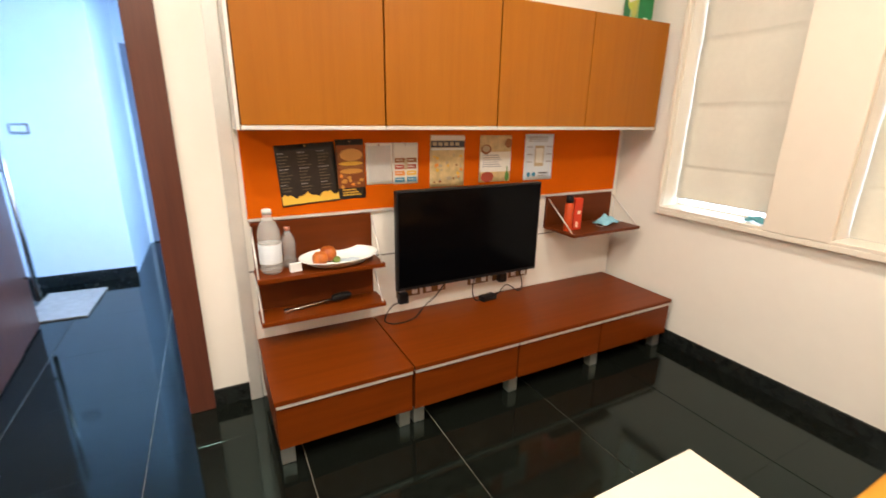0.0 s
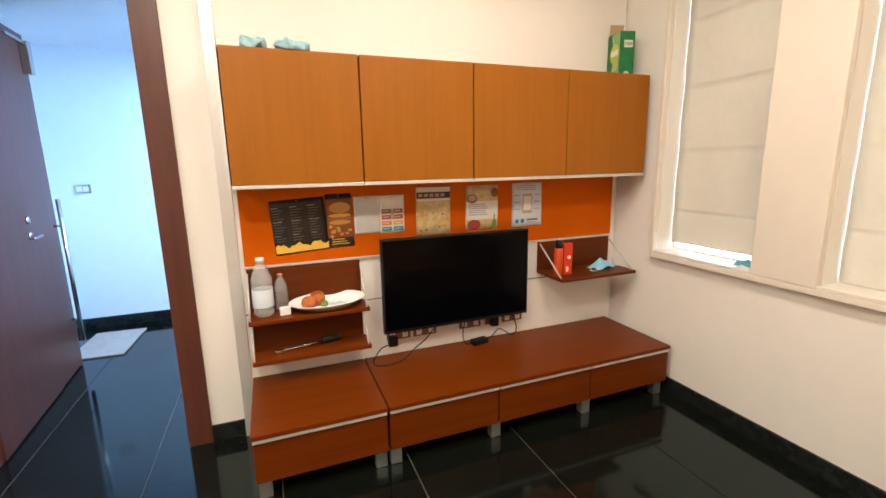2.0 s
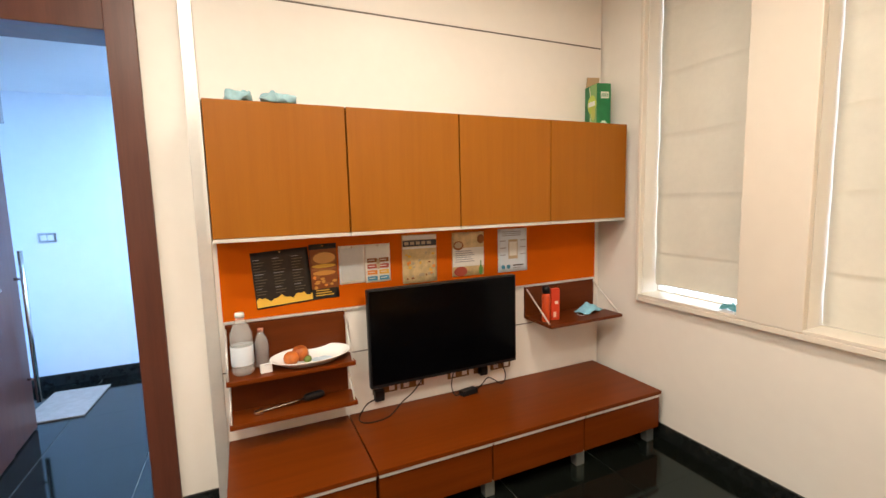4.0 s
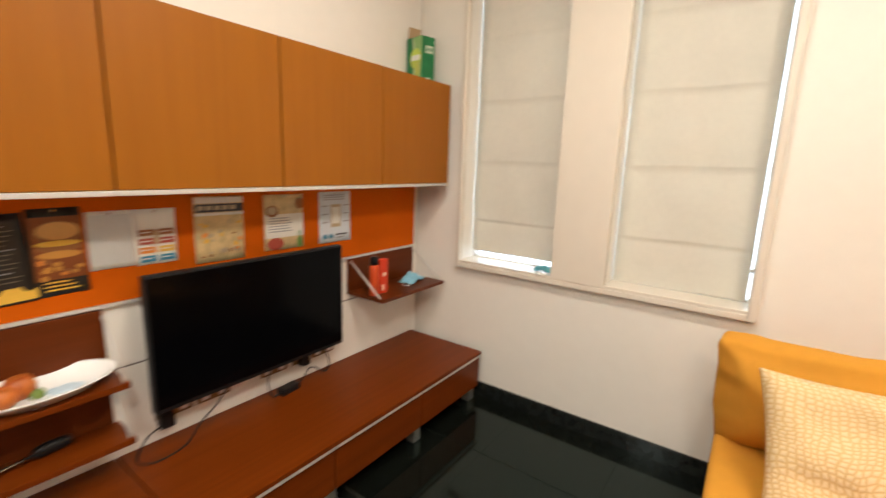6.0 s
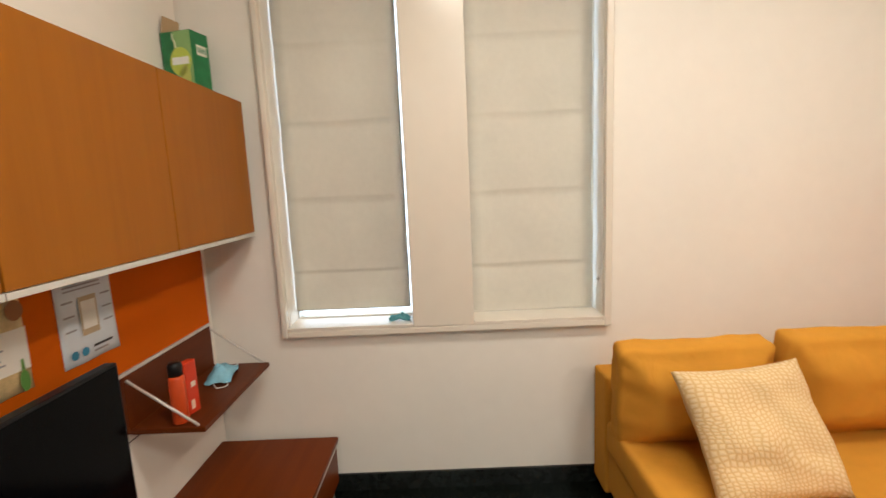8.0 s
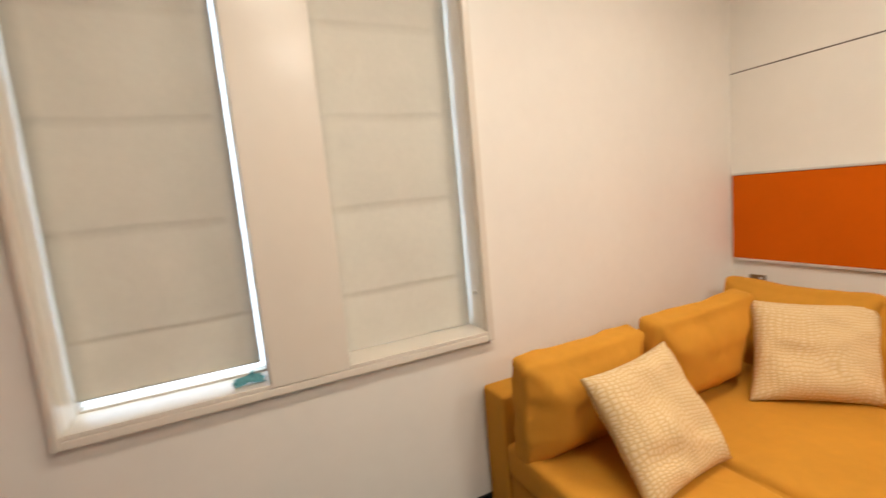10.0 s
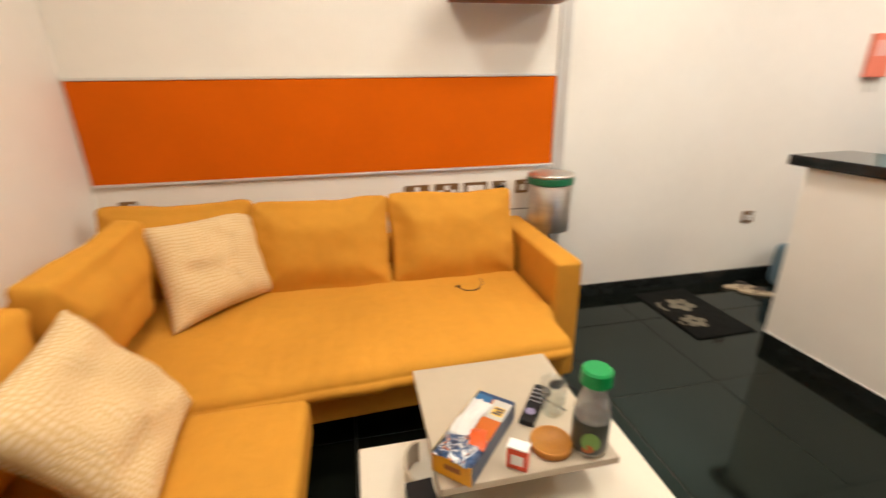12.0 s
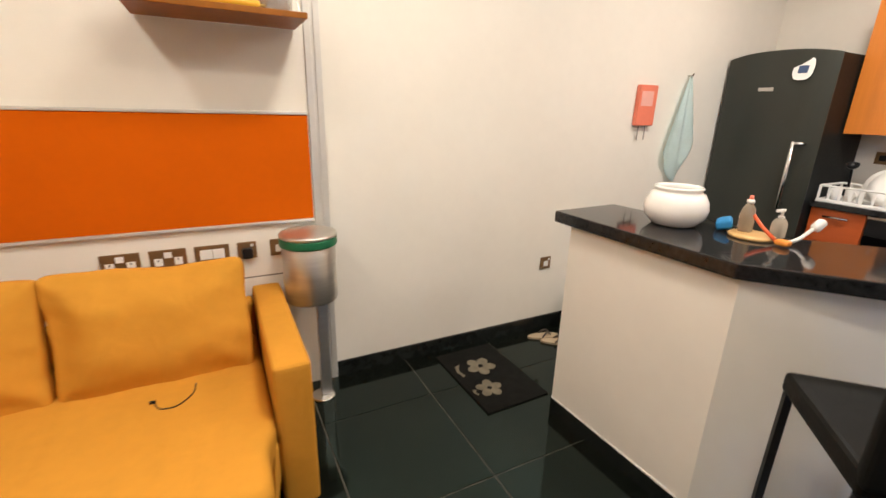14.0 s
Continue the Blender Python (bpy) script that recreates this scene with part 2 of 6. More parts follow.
def lathe(profile, seg=28, bm=None, m=None):
    own = bmesh.new()
    rings = []
    for r, z in profile:
        if r < 1e-5:
            rings.append([own.verts.new((0, 0, z))])
        else:
            rings.append([own.verts.new((r * math.cos(2 * math.pi * i / seg), r * math.sin(2 * math.pi * i / seg), z)) for i in range(seg)])
    for a, b in zip(rings, rings[1:]):
        for i in range(seg):
            j = (i + 1) % seg
            if len(a) == 1 and len(b) > 1:
                own.faces.new((a[0], b[j], b[i]))
            elif len(b) == 1 and len(a) > 1:
                own.faces.new((a[i], a[j], b[0]))
            elif len(a) > 1:
                own.faces.new((a[i], a[j], b[j], b[i]))
    bmesh.ops.recalc_face_normals(own, faces=own.faces[:])
    if m is not None:
        own.transform(m)
    return merge(bm, own)


def tube(points, r, seg=10, bm=None):
    own = bmesh.new()
    pts = [Vector(p) for p in points]
    rings = []
    for i, p in enumerate(pts):
        d = (pts[min(i + 1, len(pts) - 1)] - pts[max(i - 1, 0)]).normalized()
        q = d.to_track_quat("Z", "Y")
        rings.append([own.verts.new(p + q @ Vector((r * math.cos(2 * math.pi * k / seg), r * math.sin(2 * math.pi * k / seg), 0))) for k in range(seg)])
    for a, b in zip(rings, rings[1:]):
        for k in range(seg):
            own.faces.new((a[k], a[(k + 1) % seg], b[(k + 1) % seg], b[k]))
    own.faces.new(rings[0][::-1])
    own.faces.new(rings[-1])
    bmesh.ops.recalc_face_normals(own, faces=own.faces[:])
    return merge(bm, own)


def curve_pts(ctrl, n=10):
    """Catmull-Rom points through the control points."""
    c = [Vector(p) for p in ctrl]
    c = [c[0] * 2 - c[1]] + c + [c[-1] * 2 - c[-2]]
    out = []
    for i in range(1, len(c) - 2):
        for k in range(n):
            t = k / n
            p0, p1, p2, p3 = c[i - 1:i + 3]
            out.append(0.5 * (2 * p1 + (p2 - p0) * t + (2 * p0 - 5 * p1 + 4 * p2 - p3) * t * t + (3 * p1 - p0 - 3 * p2 + p3) * t ** 3))
    out.append(c[-2])
    return out


def slab(outline, z0, z1, bevel=0.0, seg=2):
    bm = bmesh.new()
    f = bm.faces.new([bm.verts.new((x, y, z0)) for x, y in outline])
    r = bmesh.ops.extrude_face_region(bm, geom=[f])
    for v in r["geom"]:
        if isinstance(v, bmesh.types.BMVert):
            v.co.z = z1
    bmesh.ops.recalc_face_normals(bm, faces=bm.faces[:])
    if bevel:
        bmesh.ops.bevel(bm, geom=bm.edges[:], offset=bevel, segments=seg, affect="EDGES", profile=0.6)
    return bm


def soft_block(w, d, h, puff=0.03, n=14, round_=0.05, seed=0):
    """A stuffed cushion: w along x, d along y, h along z, its centre at the origin, softly rounded with bulging faces."""
    bm = bmesh.new()
    bmesh.ops.create_cube(bm, size=1.0)
    bmesh.ops.subdivide_edges(bm, edges=bm.edges[:], cuts=n, use_grid_fill=True)
    half = Vector((w / 2, d / 2, h / 2))
    off = Vector((seed * 3.1, seed * 1.7, seed * 0.9))
    for v in bm.verts:
        p = Vector((v.co.x * w, v.co.y * d, v.co.z * h))
        core = Vector([max(-half[i] + round_, min(half[i] - round_, p[i])) for i in range(3)])
        dv = p - core
        if dv.length > 1e-6:
            p = core + dv.normalized() * round_
        u, s, t = p.x / half.x, p.y / half.y, p.z / half.z
        small = min(range(3), key=lambda i: half[i])
        fall = 1.0
        for i, q in enumerate((u, s, t)):
            if i != small:
                fall *= max(0.0, 1 - q * q)
        sign = 1 if p[small] > 0 else -1
        p[small] += sign * puff * fall * min(1, abs((u, s, t)[small]))
        p += noise.noise_vector(p * 5 + off) * 0.006
        v.co = p
    return bm


def soft_seat(xl, xr, y0, yl, yr, z0, z1, seed=0):
    """A long seat pad with a rounded front and a slack, rippled cover; xl(y) is its end beside the arm, its front runs from yl to yr."""
    bm = bmesh.new()
    r, rb, ny = 0.042, 0.02, 26
    inset = (0.0, 0.003, 0.010, 0.021, 0.042)
    length = xr - xl(0.0)
    cols = [e / length for e in inset] + [0.03 + 0.94 * i / 110 for i in range(111)] + [1 - e / length for e in inset[::-1]]
    rows = []
    for f in cols:
        e = min(f, 1 - f) * length
        d = r - math.sqrt(max(0.0, r * r - (r - min(e, r)) ** 2))
        y1, zt = yl + (yr - yl) * f - d, z1 - d
        prof = [(y0, z0)] + [(y0 + (y1 - r - y0) * k / ny, zt) for k in range(ny + 1)]
        prof += [(y1 - r + r * math.sin(k * math.pi / 10), zt - r + r * math.cos(k * math.pi / 10)) for k in range(1, 6)]
        prof += [(y1 + 0.004, (zt + z0) / 2 + 0.01), (y1, z0 + rb), (y1 - 0.3 * rb, z0 + 0.3 * rb), (y1 - rb, z0)]
        row = []
        for y, z in prof:
            x = xl(y) + f * (xr - xl(y))
            up = max(0.0, (z - z0) / (z1 - z0))
            fy = max(0.0, min(1.0, (y - y0) / (y1 - y0)))
            soft = min(1.0, e / 0.06)
            rip = noise.noise(Vector((x * 11, y * 2.0, seed))) * (0.3 + 0.7 * fy * fy) + 0.5 * noise.noise(Vector((x * 27, y * 4.0, seed + 3)))
            sag = noise.noise(Vector((x * 2.2, y * 2.2, seed + 7)))
            zz = z + soft * up * up * (0.0055 * rip + 0.008 * sag + 0.010 * math.sin(math.pi * fy))
            yy = y + soft * (fy > 0.93) * (0.005 * rip + 0.006 * noise.noise(Vector((x * 5, z * 6, seed + 9))))
            row.append(bm.verts.new((x, yy, zz)))
        rows.append(row)
    for p, q in zip(rows, rows[1:]):
        for j in range(len(p)):
            k = (j + 1) % len(p)
            bm.faces.new((p[j], p[k], q[k], q[j]))
    bm.faces.new(rows[0])
    bm.faces.new(rows[-1][::-1])
    bmesh.ops.recalc_face_normals(bm, faces=bm.faces[:])
    return bm


def stuffed(w, d, h, seed=0, n=24):
    """A feather-filled back cushion: rounded corners, full faces, slack and creased cover; its centre at the origin, d along y."""
    bm = bmesh.new()
    bmesh.ops.create_cube(bm, size=1.0)
    bmesh.ops.subdivide_edges(bm, edges=bm.edges[:], cuts=n, use_grid_fill=True)
    off = Vector((seed * 3.1, seed * 1.7, seed))
    rc, rd = 0.038, 0.034
    for v in bm.verts:
        u, s, t = v.co.x * 2, v.co.y * 2, v.co.z * 2
        x, z = u * w / 2, t * h / 2
        # rounded corners of the outline
        cx, cz = max(-w / 2 + rc, min(w / 2 - rc, x)), max(-h / 2 + rc, min(h / 2 - rc, z))
        dx, dz = x - cx, z - cz
        if abs(dx) > 1e-6 and abs(dz) > 1e-6:
            k = max(abs(dx), abs(dz)) / math.hypot(dx, dz)
            x, z = cx + dx * k, cz + dz * k
        inner = min(1.0, (w / 2 - abs(x)) / 0.15, (h / 2 - abs(z)) / 0.17)
        fat = 0.44 + 0.56 * math.sin(max(0.0, inner) * math.pi / 2)
        # rounded rim
        rim = max(0.0, abs(s) - 0.45) / 0.55
        x *= 1 - 2 * rd * (1 - math.sqrt(max(0.0, 1 - rim * rim))) / w
        z *= 1 - 2 * rd * (1 - math.sqrt(max(0.0, 1 - rim * rim))) / h
        p = Vector((x, s * d / 2 * fat, z))
        # slack top edge, full belly
        if t > 0:
            p.z -= 0.014 * (1 - u * u) * t
        p.y -= 0.018 * (1 - u * u) * max(0.0, 0.6 - abs(t + 0.35)) * (s < 0)
        p += noise.noise_vector(p * 4 + off) * 0.016 + noise.noise_vector(p * 12 + off) * 0.007
        # creases gathered at the side seams
        p.y += math.copysign(0.0035, s) * math.sin(t * 15 + 4 * noise.noise(p * 5 + off)) * max(0.0, abs(u) - 0.62) * 2.4
        q = abs(abs(u) - abs(t) * 0.9)
        p.y -= math.copysign(0.007, s) * math.exp(-(q * 8) ** 2) * (abs(u * t) > 0.3) * abs(u * t)
        v.co = p
    bmesh.ops.smooth_vert(bm, verts=bm.verts[:], factor=0.5, use_axis_x=True, use_axis_y=True, use_axis_z=True)
    return bm


def printed_foil():
    """Crumpled printed foil in dark blue, white, orange and silver patches."""
    m = material("printed_foil", (0.1, 0.1, 0.1), 0.28, metal=0.15, var=0.1, scale=20, bump=0.3, bump_scale=60)
    nt = m.node_tree
    b = nt.nodes["Principled BSDF"]
    tc = nt.nodes.new("ShaderNodeTexCoord")
    nz = nt.nodes.new("ShaderNodeTexNoise")
    nz.inputs["Scale"].default_value = 30.0
    nz.inputs["Detail"].default_value = 2.5
    nz.inputs["Distortion"].default_value = 1.6
    nt.links.new(tc.outputs["Object"], nz.inputs["Vector"])
    rp = nt.nodes.new("ShaderNodeValToRGB")
    rp.color_ramp.interpolation = "CONSTANT"
    stops = ((0.0, (0.02, 0.03, 0.06)), (0.38, (0.03, 0.07, 0.16)), (0.47, (0.40, 0.43, 0.47)), (0.51, (0.70, 0.69, 0.66)), (0.54, (0.04, 0.05, 0.09)), (0.61, (0.55, 0.15, 0.03)), (0.67, (0.62, 0.34, 0.04)))
    el = rp.color_ramp.elements
    el[0].color, el[1].position, el[1].color = (*stops[0][1], 1), stops[1][0], (*stops[1][1], 1)
    for pos, col in stops[2:]:
        e_ = el.new(pos)
        e_.color = (*col, 1)
    nt.links.new(nz.outputs["Fac"], rp.inputs["Fac"])
    nt.links.new(rp.outputs["Color"], b.inputs["Base Color"])
    return m


# ---- the room's shell ----
N, S, E = 2.94, -0.868, 3.46
W = -2.98
D0, D1, DH = -0.23, 0.645, 2.30     # doorway


GREY_JOINT = material("grey_joint", (0.16, 0.14, 0.12), 0.6, var=0.1)


def structure(name, bm, mat, label="", category="wall"):
    return tagged(part(name, bm, mat), label, category, kind="structure")


floor_bed = structure("floor", box(W - 0.2, E + 0.2, S - 0.2, 6.75, -0.12, -0.004), GROUT_M, "dark polished granite tile floor with pale joints", "floor")
structure("ceiling", box(W - 0.2, E + 0.4, S - 0.2, N + 0.22, CEIL, CEIL + 0.1), CEIL_M, "plain white painted ceiling", "ceiling")

# north wall with the doorway through it
wn = box(W, D0 - 0.1, N, N + 0.2, 0, CEIL)
box(D1 + 0.1, E, N, N + 0.2, 0, CEIL, bm=wn)
box(D0 - 0.1, D1 + 0.1, N, N + 0.2, DH + 0.14, CEIL, bm=wn)
structure("wall_north", wn, WALL, "cream painted wall behind the wall units", "wall")
structure("wall_west", box(W - 0.2, W, S - 0.2, N + 0.2, 0, CEIL), WALL, "cream painted kitchen wall", "wall")
structure("wall_south", box(W, E, S - 0.2, S - 0.006, 0, CEIL), WALL, "cream painted wall behind the sofa", "wall")

# east wall with two tall window openings
Y1A, Y1B, Y2A, Y2B = 1.924, 2.546, 0.984, 1.624
ZW0, ZW1 = 0.90, 2.86
we = box(E, E + 0.22, S - 0.2, Y2A, 0, CEIL)
box(E, E + 0.22, Y2B, Y1A, 0, CEIL, bm=we)
box(E, E + 0.22, Y1B, N + 0.2, 0, CEIL, bm=we)
for a, b in ((Y2A, Y2B), (Y1A, Y1B)):
    box(E, E + 0.22, a, b, 0, ZW0, bm=we)
    box(E, E + 0.22, a, b, ZW1, CEIL, bm=we)
structure("wall_east", we, WALL, "cream painted wall with two tall windows", "wall")


def window(y0, y1, wname):
    w = thing(wname, "tall narrow window with a cream frame behind a blind", "window", kind="structure")
    x = E + 0.135
    fr = box(x, x + 0.05, y0, y0 + 0.007, ZW0, ZW1, 0.004)
    box(x, x + 0.05, y1 - 0.007, y1, ZW0, ZW1, 0.004, bm=fr)
    box(x, x + 0.05, y0 + 0.007, y1 - 0.007, ZW0, ZW0 + 0.012, 0.004, bm=fr)
    box(x, x + 0.05, y0 + 0.007, y1 - 0.007, ZW1 - 0.04, ZW1, 0.004, bm=fr)
    wf = part("window_frame", fr, TRIM_M, w)
    g = part("pane", box(x + 0.004, x + 0.010, y0 + 0.006, y1 - 0.006, ZW0 + 0.01, ZW1 - 0.03), PANE, wf)
    g.visible_shadow = False
    part("window_sill", box(E - 0.038, x, y0, y1, ZW0 - 0.012, ZW0 + 0.004, 0.003), TRIM_M, w)


window(Y1A, Y1B, "window_1")
window(Y2A, Y2B, "window_2")
# moulded surround of both windows
TX = E - 0.04
surround = box(TX, E, 0.950, Y2A, 0.856, 2.92, 0.006)
box(TX, E, Y1B, 2.572, 0.856, 2.92, 0.006, bm=surround)
box(TX, E, Y2A, Y1B, 0.856, ZW0 - 0.012, 0.006, bm=surround)
box(TX, E, Y2A, Y1B, ZW1, 2.92, 0.006, bm=surround)
box(TX, E, Y2B, Y1A, ZW0 - 0.012, ZW1, 0.006, bm=surround)
structure("trim_window", surround, TRIM_M, "cream glossy painted moulding round both windows", "trim")
structure("backdrop", box(E + 1.6, E + 1.65, -3, 6.5, -1, 5), OUTSIDE, "bright hazy daylight outside the windows", "backdrop")


def blind(y0, y1, z0, tilt, name="roman_blind"):
    b = thing(name, "off-white fabric roman blind hanging in soft folds, light leaking round it", "blind", group="window blinds")
    x = E + 0.122
    folds = [z0, 1.16, 1.535, 1.91, 2.28, 2.65, ZW1 - 0.03]
    bm = bmesh.new()
    ny, prof = 10, []
    for k in range(len(folds) - 1):
        a, c = folds[k], folds[k + 1]
        for t in (0, 0.03, 0.08, 0.16, 0.3, 0.45, 0.6, 0.75, 0.9, 0.985):
            prof.append((a + (c - a) * t, 0.008 * math.sin(math.pi * t) + (0.0035 * (1 - t) ** 9)))
    prof.append((folds[-1], 0))
    grid = []
    for z, o in prof:
        row = []
        for j in range(ny + 1):
            y = y0 + (y1 - y0) * j / ny
            yy = y + tilt * (z - z0)
            wob = 0.006 * noise.noise(Vector((y * 5, z * 3, y0)))
            sag = 0.010 * noise.noise(Vector((y * 3.5, round(z, 1) * 4, y0 * 3))) if z0 + 0.02 < z < folds[-1] - 0.05 else 0
            row.append(bm.verts.new((x - o - wob, yy, z + sag)))
        grid.append(row)
    for r0, r1 in zip(grid, grid[1:]):
        for j in range(ny):
            bm.faces.new((r0[j], r0[j + 1], r1[j + 1], r1[j]))
    bmesh.ops.recalc_face_normals(bm, faces=bm.faces[:])
    bmesh.ops.solidify(bm, geom=bm.faces[:], thickness=0.003)
    part("fabric", bm, BLIND, b, smooth=True)
    part("head_rail", box(x - 0.028, x + 0.008, y0, y1, ZW1 - 0.035, ZW1 - 0.002, 0.004), WHITE_PL, b)
    part("bottom_bar", tube([(x, y0 + 0.004, z0), (x, y1 - 0.004, z0)], 0.006), BLIND, b)
    return b


blind(1.943, 2.5405, 0.955, 0.0)
blind_2 = blind(0.999, 1.619, 0.912, 0.0)
part("cord_holder", lathe([(0, 0.016), (0.009, 0.014), (0.011, 0.006), (0.008, 0.0), (0, 0.0)], 14, m=pose(E + 0.045, Y2A + 0.0005, 1.075, -90, 0, 0)), WHITE_PL, blind_2, "small white round cord holder", smooth=True)

# skirting
SKH = 0.095
structure("baseboard_east", box(E - 0.014, E, S - 0.006, N, 0, SKH, 0.002), SKIRT_M, "black granite skirting", "baseboard")
structure("baseboard_south", box(W, 0.783, S - 0.006, S + 0.008, 0, SKH, 0.002), SKIRT_M, "black granite skirting", "baseboard")
structure("baseboard_north", box(D1 + 0.115, 0.93, N - 0.014, N, 0, SKH, 0.002), SKIRT_M, "black granite skirting", "baseboard")

# doorway lining of dark veneer
fr = box(D1, D1 + 0.115, N - 0.02, N + 0.22, 0, DH + 0.15, 0.004)
box(D0 - 0.115, D0, N - 0.02, N + 0.22, 0, DH + 0.15, 0.004, bm=fr)
box(D0, D1, N - 0.02, N + 0.22, DH, DH + 0.15, 0.004, bm=fr)
structure("door_frame", fr, DOORWOOD, "dark brown veneered door lining", "door frame")

# panel cladding and aluminium posts
pn = box(0.985, E - 0.015, N - 0.016, N, 2.54, CEIL)
box(0.985, E - 0.015, N - 0.016, N, 0.70, 2.53, bm=pn)
box(0.985, E - 0.015, N - 0.016, N, 0.0, 0.692, bm=pn)
structure("wall_panel_north", pn, WALL, "cream wall panels with shadow joints", "wall panel")
structure("trim_post_north", box(0.925, 0.985, N - 0.03, N, 0, CEIL, 0.004), ALU_W, "pale aluminium upright of the panel wall", "trim")
ps = box(0.862, E, S - 0.006, S, 2.742, CEIL)
for a, b in ((2.112, 2.734), (0.70, 2.104), (0.0, 0.692)):
    box(0.862, E, S - 0.006, S, a, b, bm=ps)
structure("wall_panel_south", ps, WALL, "cream wall panels with shadow joints", "wall panel")
gs = box(0.862, E, S - 0.0055, S - 0.003, 2.734, 2.742)
box(0.862, E, S - 0.0055, S - 0.003, 2.104, 2.112, bm=gs)
box(0.862, E, S - 0.0055, S - 0.003, 0.692, 0.70, bm=gs)
structure("trim_joint_south", gs, GREY_JOINT, "dark shadow joints between wall panels", "trim")
gn = box(0.985, E - 0.015, N - 0.013, N - 0.001, 2.53, 2.54)
box(0.985, E - 0.015, N - 0.013, N - 0.001, 0.692, 0.70, bm=gn)
structure("trim_joint_north", gn, GREY_JOINT, "dark shadow joints between wall panels", "trim")
post = box(0.828, 0.860, S - 0.006, S + 0.012, 0, CEIL, 0.003)
box(0.784, 0.815, S - 0.006, S + 0.012, 0, CEIL, 0.003, bm=post)
box(0.815, 0.828, S - 0.006, S + 0.004, 0, CEIL, bm=post)
structure("trim_post_south", post, ALU_W, "pale aluminium double upright", "trim")

# ---- passage behind the doorway ----
PC = 2.50
PX0, PX1, PY = -0.62, 1.7, 5.32
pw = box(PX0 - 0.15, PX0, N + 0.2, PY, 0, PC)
structure("wall_passage_west", pw, WALL_COOL_LIT, "white passage wall in cool daylight", "wall")
structure("wall_passage_end", box(PX0 - 0.15, 0.165, PY, 6.6, 0, PC), WALL_COOL_LIT, "white passage end wall in cool daylight", "wall")
structure("wall_passage_east", box(PX1, PX1 + 0.15, N + 0.2, 6.6, 0, PC), WALL_COOL_LIT, "white passage wall", "wall")
structure("wall_passage_far", box(0.165, PX1 + 0.15, 6.601, 6.75, 0, PC), WALL_COOL_LIT, "white wall at the end of the passage", "wall")
structure("ceiling_passage", box(PX0 - 0.15, PX1 + 0.15, N + 0.2, 6.75, PC, PC + 0.1), CEIL_M, "white passage ceiling", "ceiling")
structure("baseboard_passage", box(PX0, 0.18, PY - 0.014, PY, 0, 0.10, 0.002), SKIRT_M, "black granite skirting", "baseboard")
cl = thing("ceiling_light", "flush rectangular cool white ceiling light panel in the passage", "ceiling light")
part("frame", box(1.03, 1.69, 3.50, 4.80, PC - 0.02, PC - 0.001, 0.004), WHITE_PL, cl)
part("diffuser", box(1.06, 1.66, 3.53, 4.77, PC - 0.026, PC - 0.021), LIGHT_COOL, cl)

# ceiling downlights
def downlight(x, y):
    d = thing("downlight", "small round recessed warm white ceiling downlight", "ceiling light", pose(x, y, CEIL), "ceiling downlights")
    part("ring", lathe([(0.075, 0), (0.10, 0), (0.10, -0.006), (0.08, -0.012), (0.075, -0.006)]), WHITE_PL, d, smooth=True)
    part("diffuser", lathe([(0, -0.004), (0.075, -0.004)]), LIGHT_M, d)


for lx, ly, watts, hue in DOWNLIGHTS:
    downlight(lx, ly)

# passage doors, standing a little past square to the wall
LEAF_TURN = pose(-0.24, 3.15, 0, 0, 0, 3.2) @ pose(0.24, -3.15, 0)


def passage_door():
    d = thing("door_1", "dark brown veneered door with a steel lever handle", "door", LEAF_TURN, kind="structure")
    lf = part("leaf", box(-0.26, -0.215, 3.15, 3.99, 0.012, 2.36, 0.003), DOORWOOD, d)
    h = lathe([(0, 0), (0.026, 0), (0.026, 0.008), (0, 0.008)], 20, m=pose(-0.215, 3.93, 1.07, 0, 90, 0))
    tube(curve_pts([(-0.212, 3.93, 1.07), (-0.165, 3.93, 1.07), (-0.155, 3.91, 1.07), (-0.155, 3.80, 1.068)], 6), 0.009, bm=h)
    part("lever_handle", h, STEEL, lf, smooth=True)
    part("lock_rose", lathe([(0, 0), (0.024, 0), (0.024, 0.010), (0.012, 0.014), (0, 0.014)], 20, m=pose(-0.215, 3.93, 1.17, 0, 90, 0)), STEEL, lf, smooth=True)


def passage_side_panel():
    d = thing("door_2", "narrow dark brown veneered leaf with a tall steel pull bar", "door", LEAF_TURN, kind="structure")
    lf = part("leaf", box(-0.262, -0.222, 3.996, 4.42, 0.012, 2.36, 0.003), DOORWOOD, d)
    b = tube([(-0.175, 4.36, 0.21), (-0.175, 4.36, 1.27)], 0.014, 12)
    for z in (0.38, 1.08):
        tube([(-0.225, 4.36, z), (-0.175, 4.36, z)], 0.009, bm=b)
    part("pull_bar", b, STEEL, lf, smooth=True)
    c = box(-0.222, -0.17, 4.32, 4.38, 2.10, 2.31, 0.006)
    box(-0.20, -0.185, 4.06, 4.34, 2.285, 2.305, 0.003, bm=c)
    part("door_closer", c, STEEL, lf)


passage_door()
passage_side_panel()
d3 = thing("door_3", "plain grey door at the end of the passage", "door", kind="structure")
lf3 = part("leaf", box(0.20, 1.05, 6.555, 6.60, 0.01, 2.1, 0.003), plain("grey_door_paint", (0.20, 0.20, 0.23), 0.4), d3)
part("door_handle", box(0.26, 0.40, 6.51, 6.53, 1.0, 1.025, 0.005), STEEL, lf3)
fr3 = box(0.165, 0.20, 6.53, 6.60, 0, 2.16, 0.003)
box(1.05, 1.09, 6.53, 6.60, 0, 2.16, 0.003, bm=fr3)
box(0.20, 1.05, 6.53, 6.60, 2.10, 2.16, 0.003, bm=fr3)
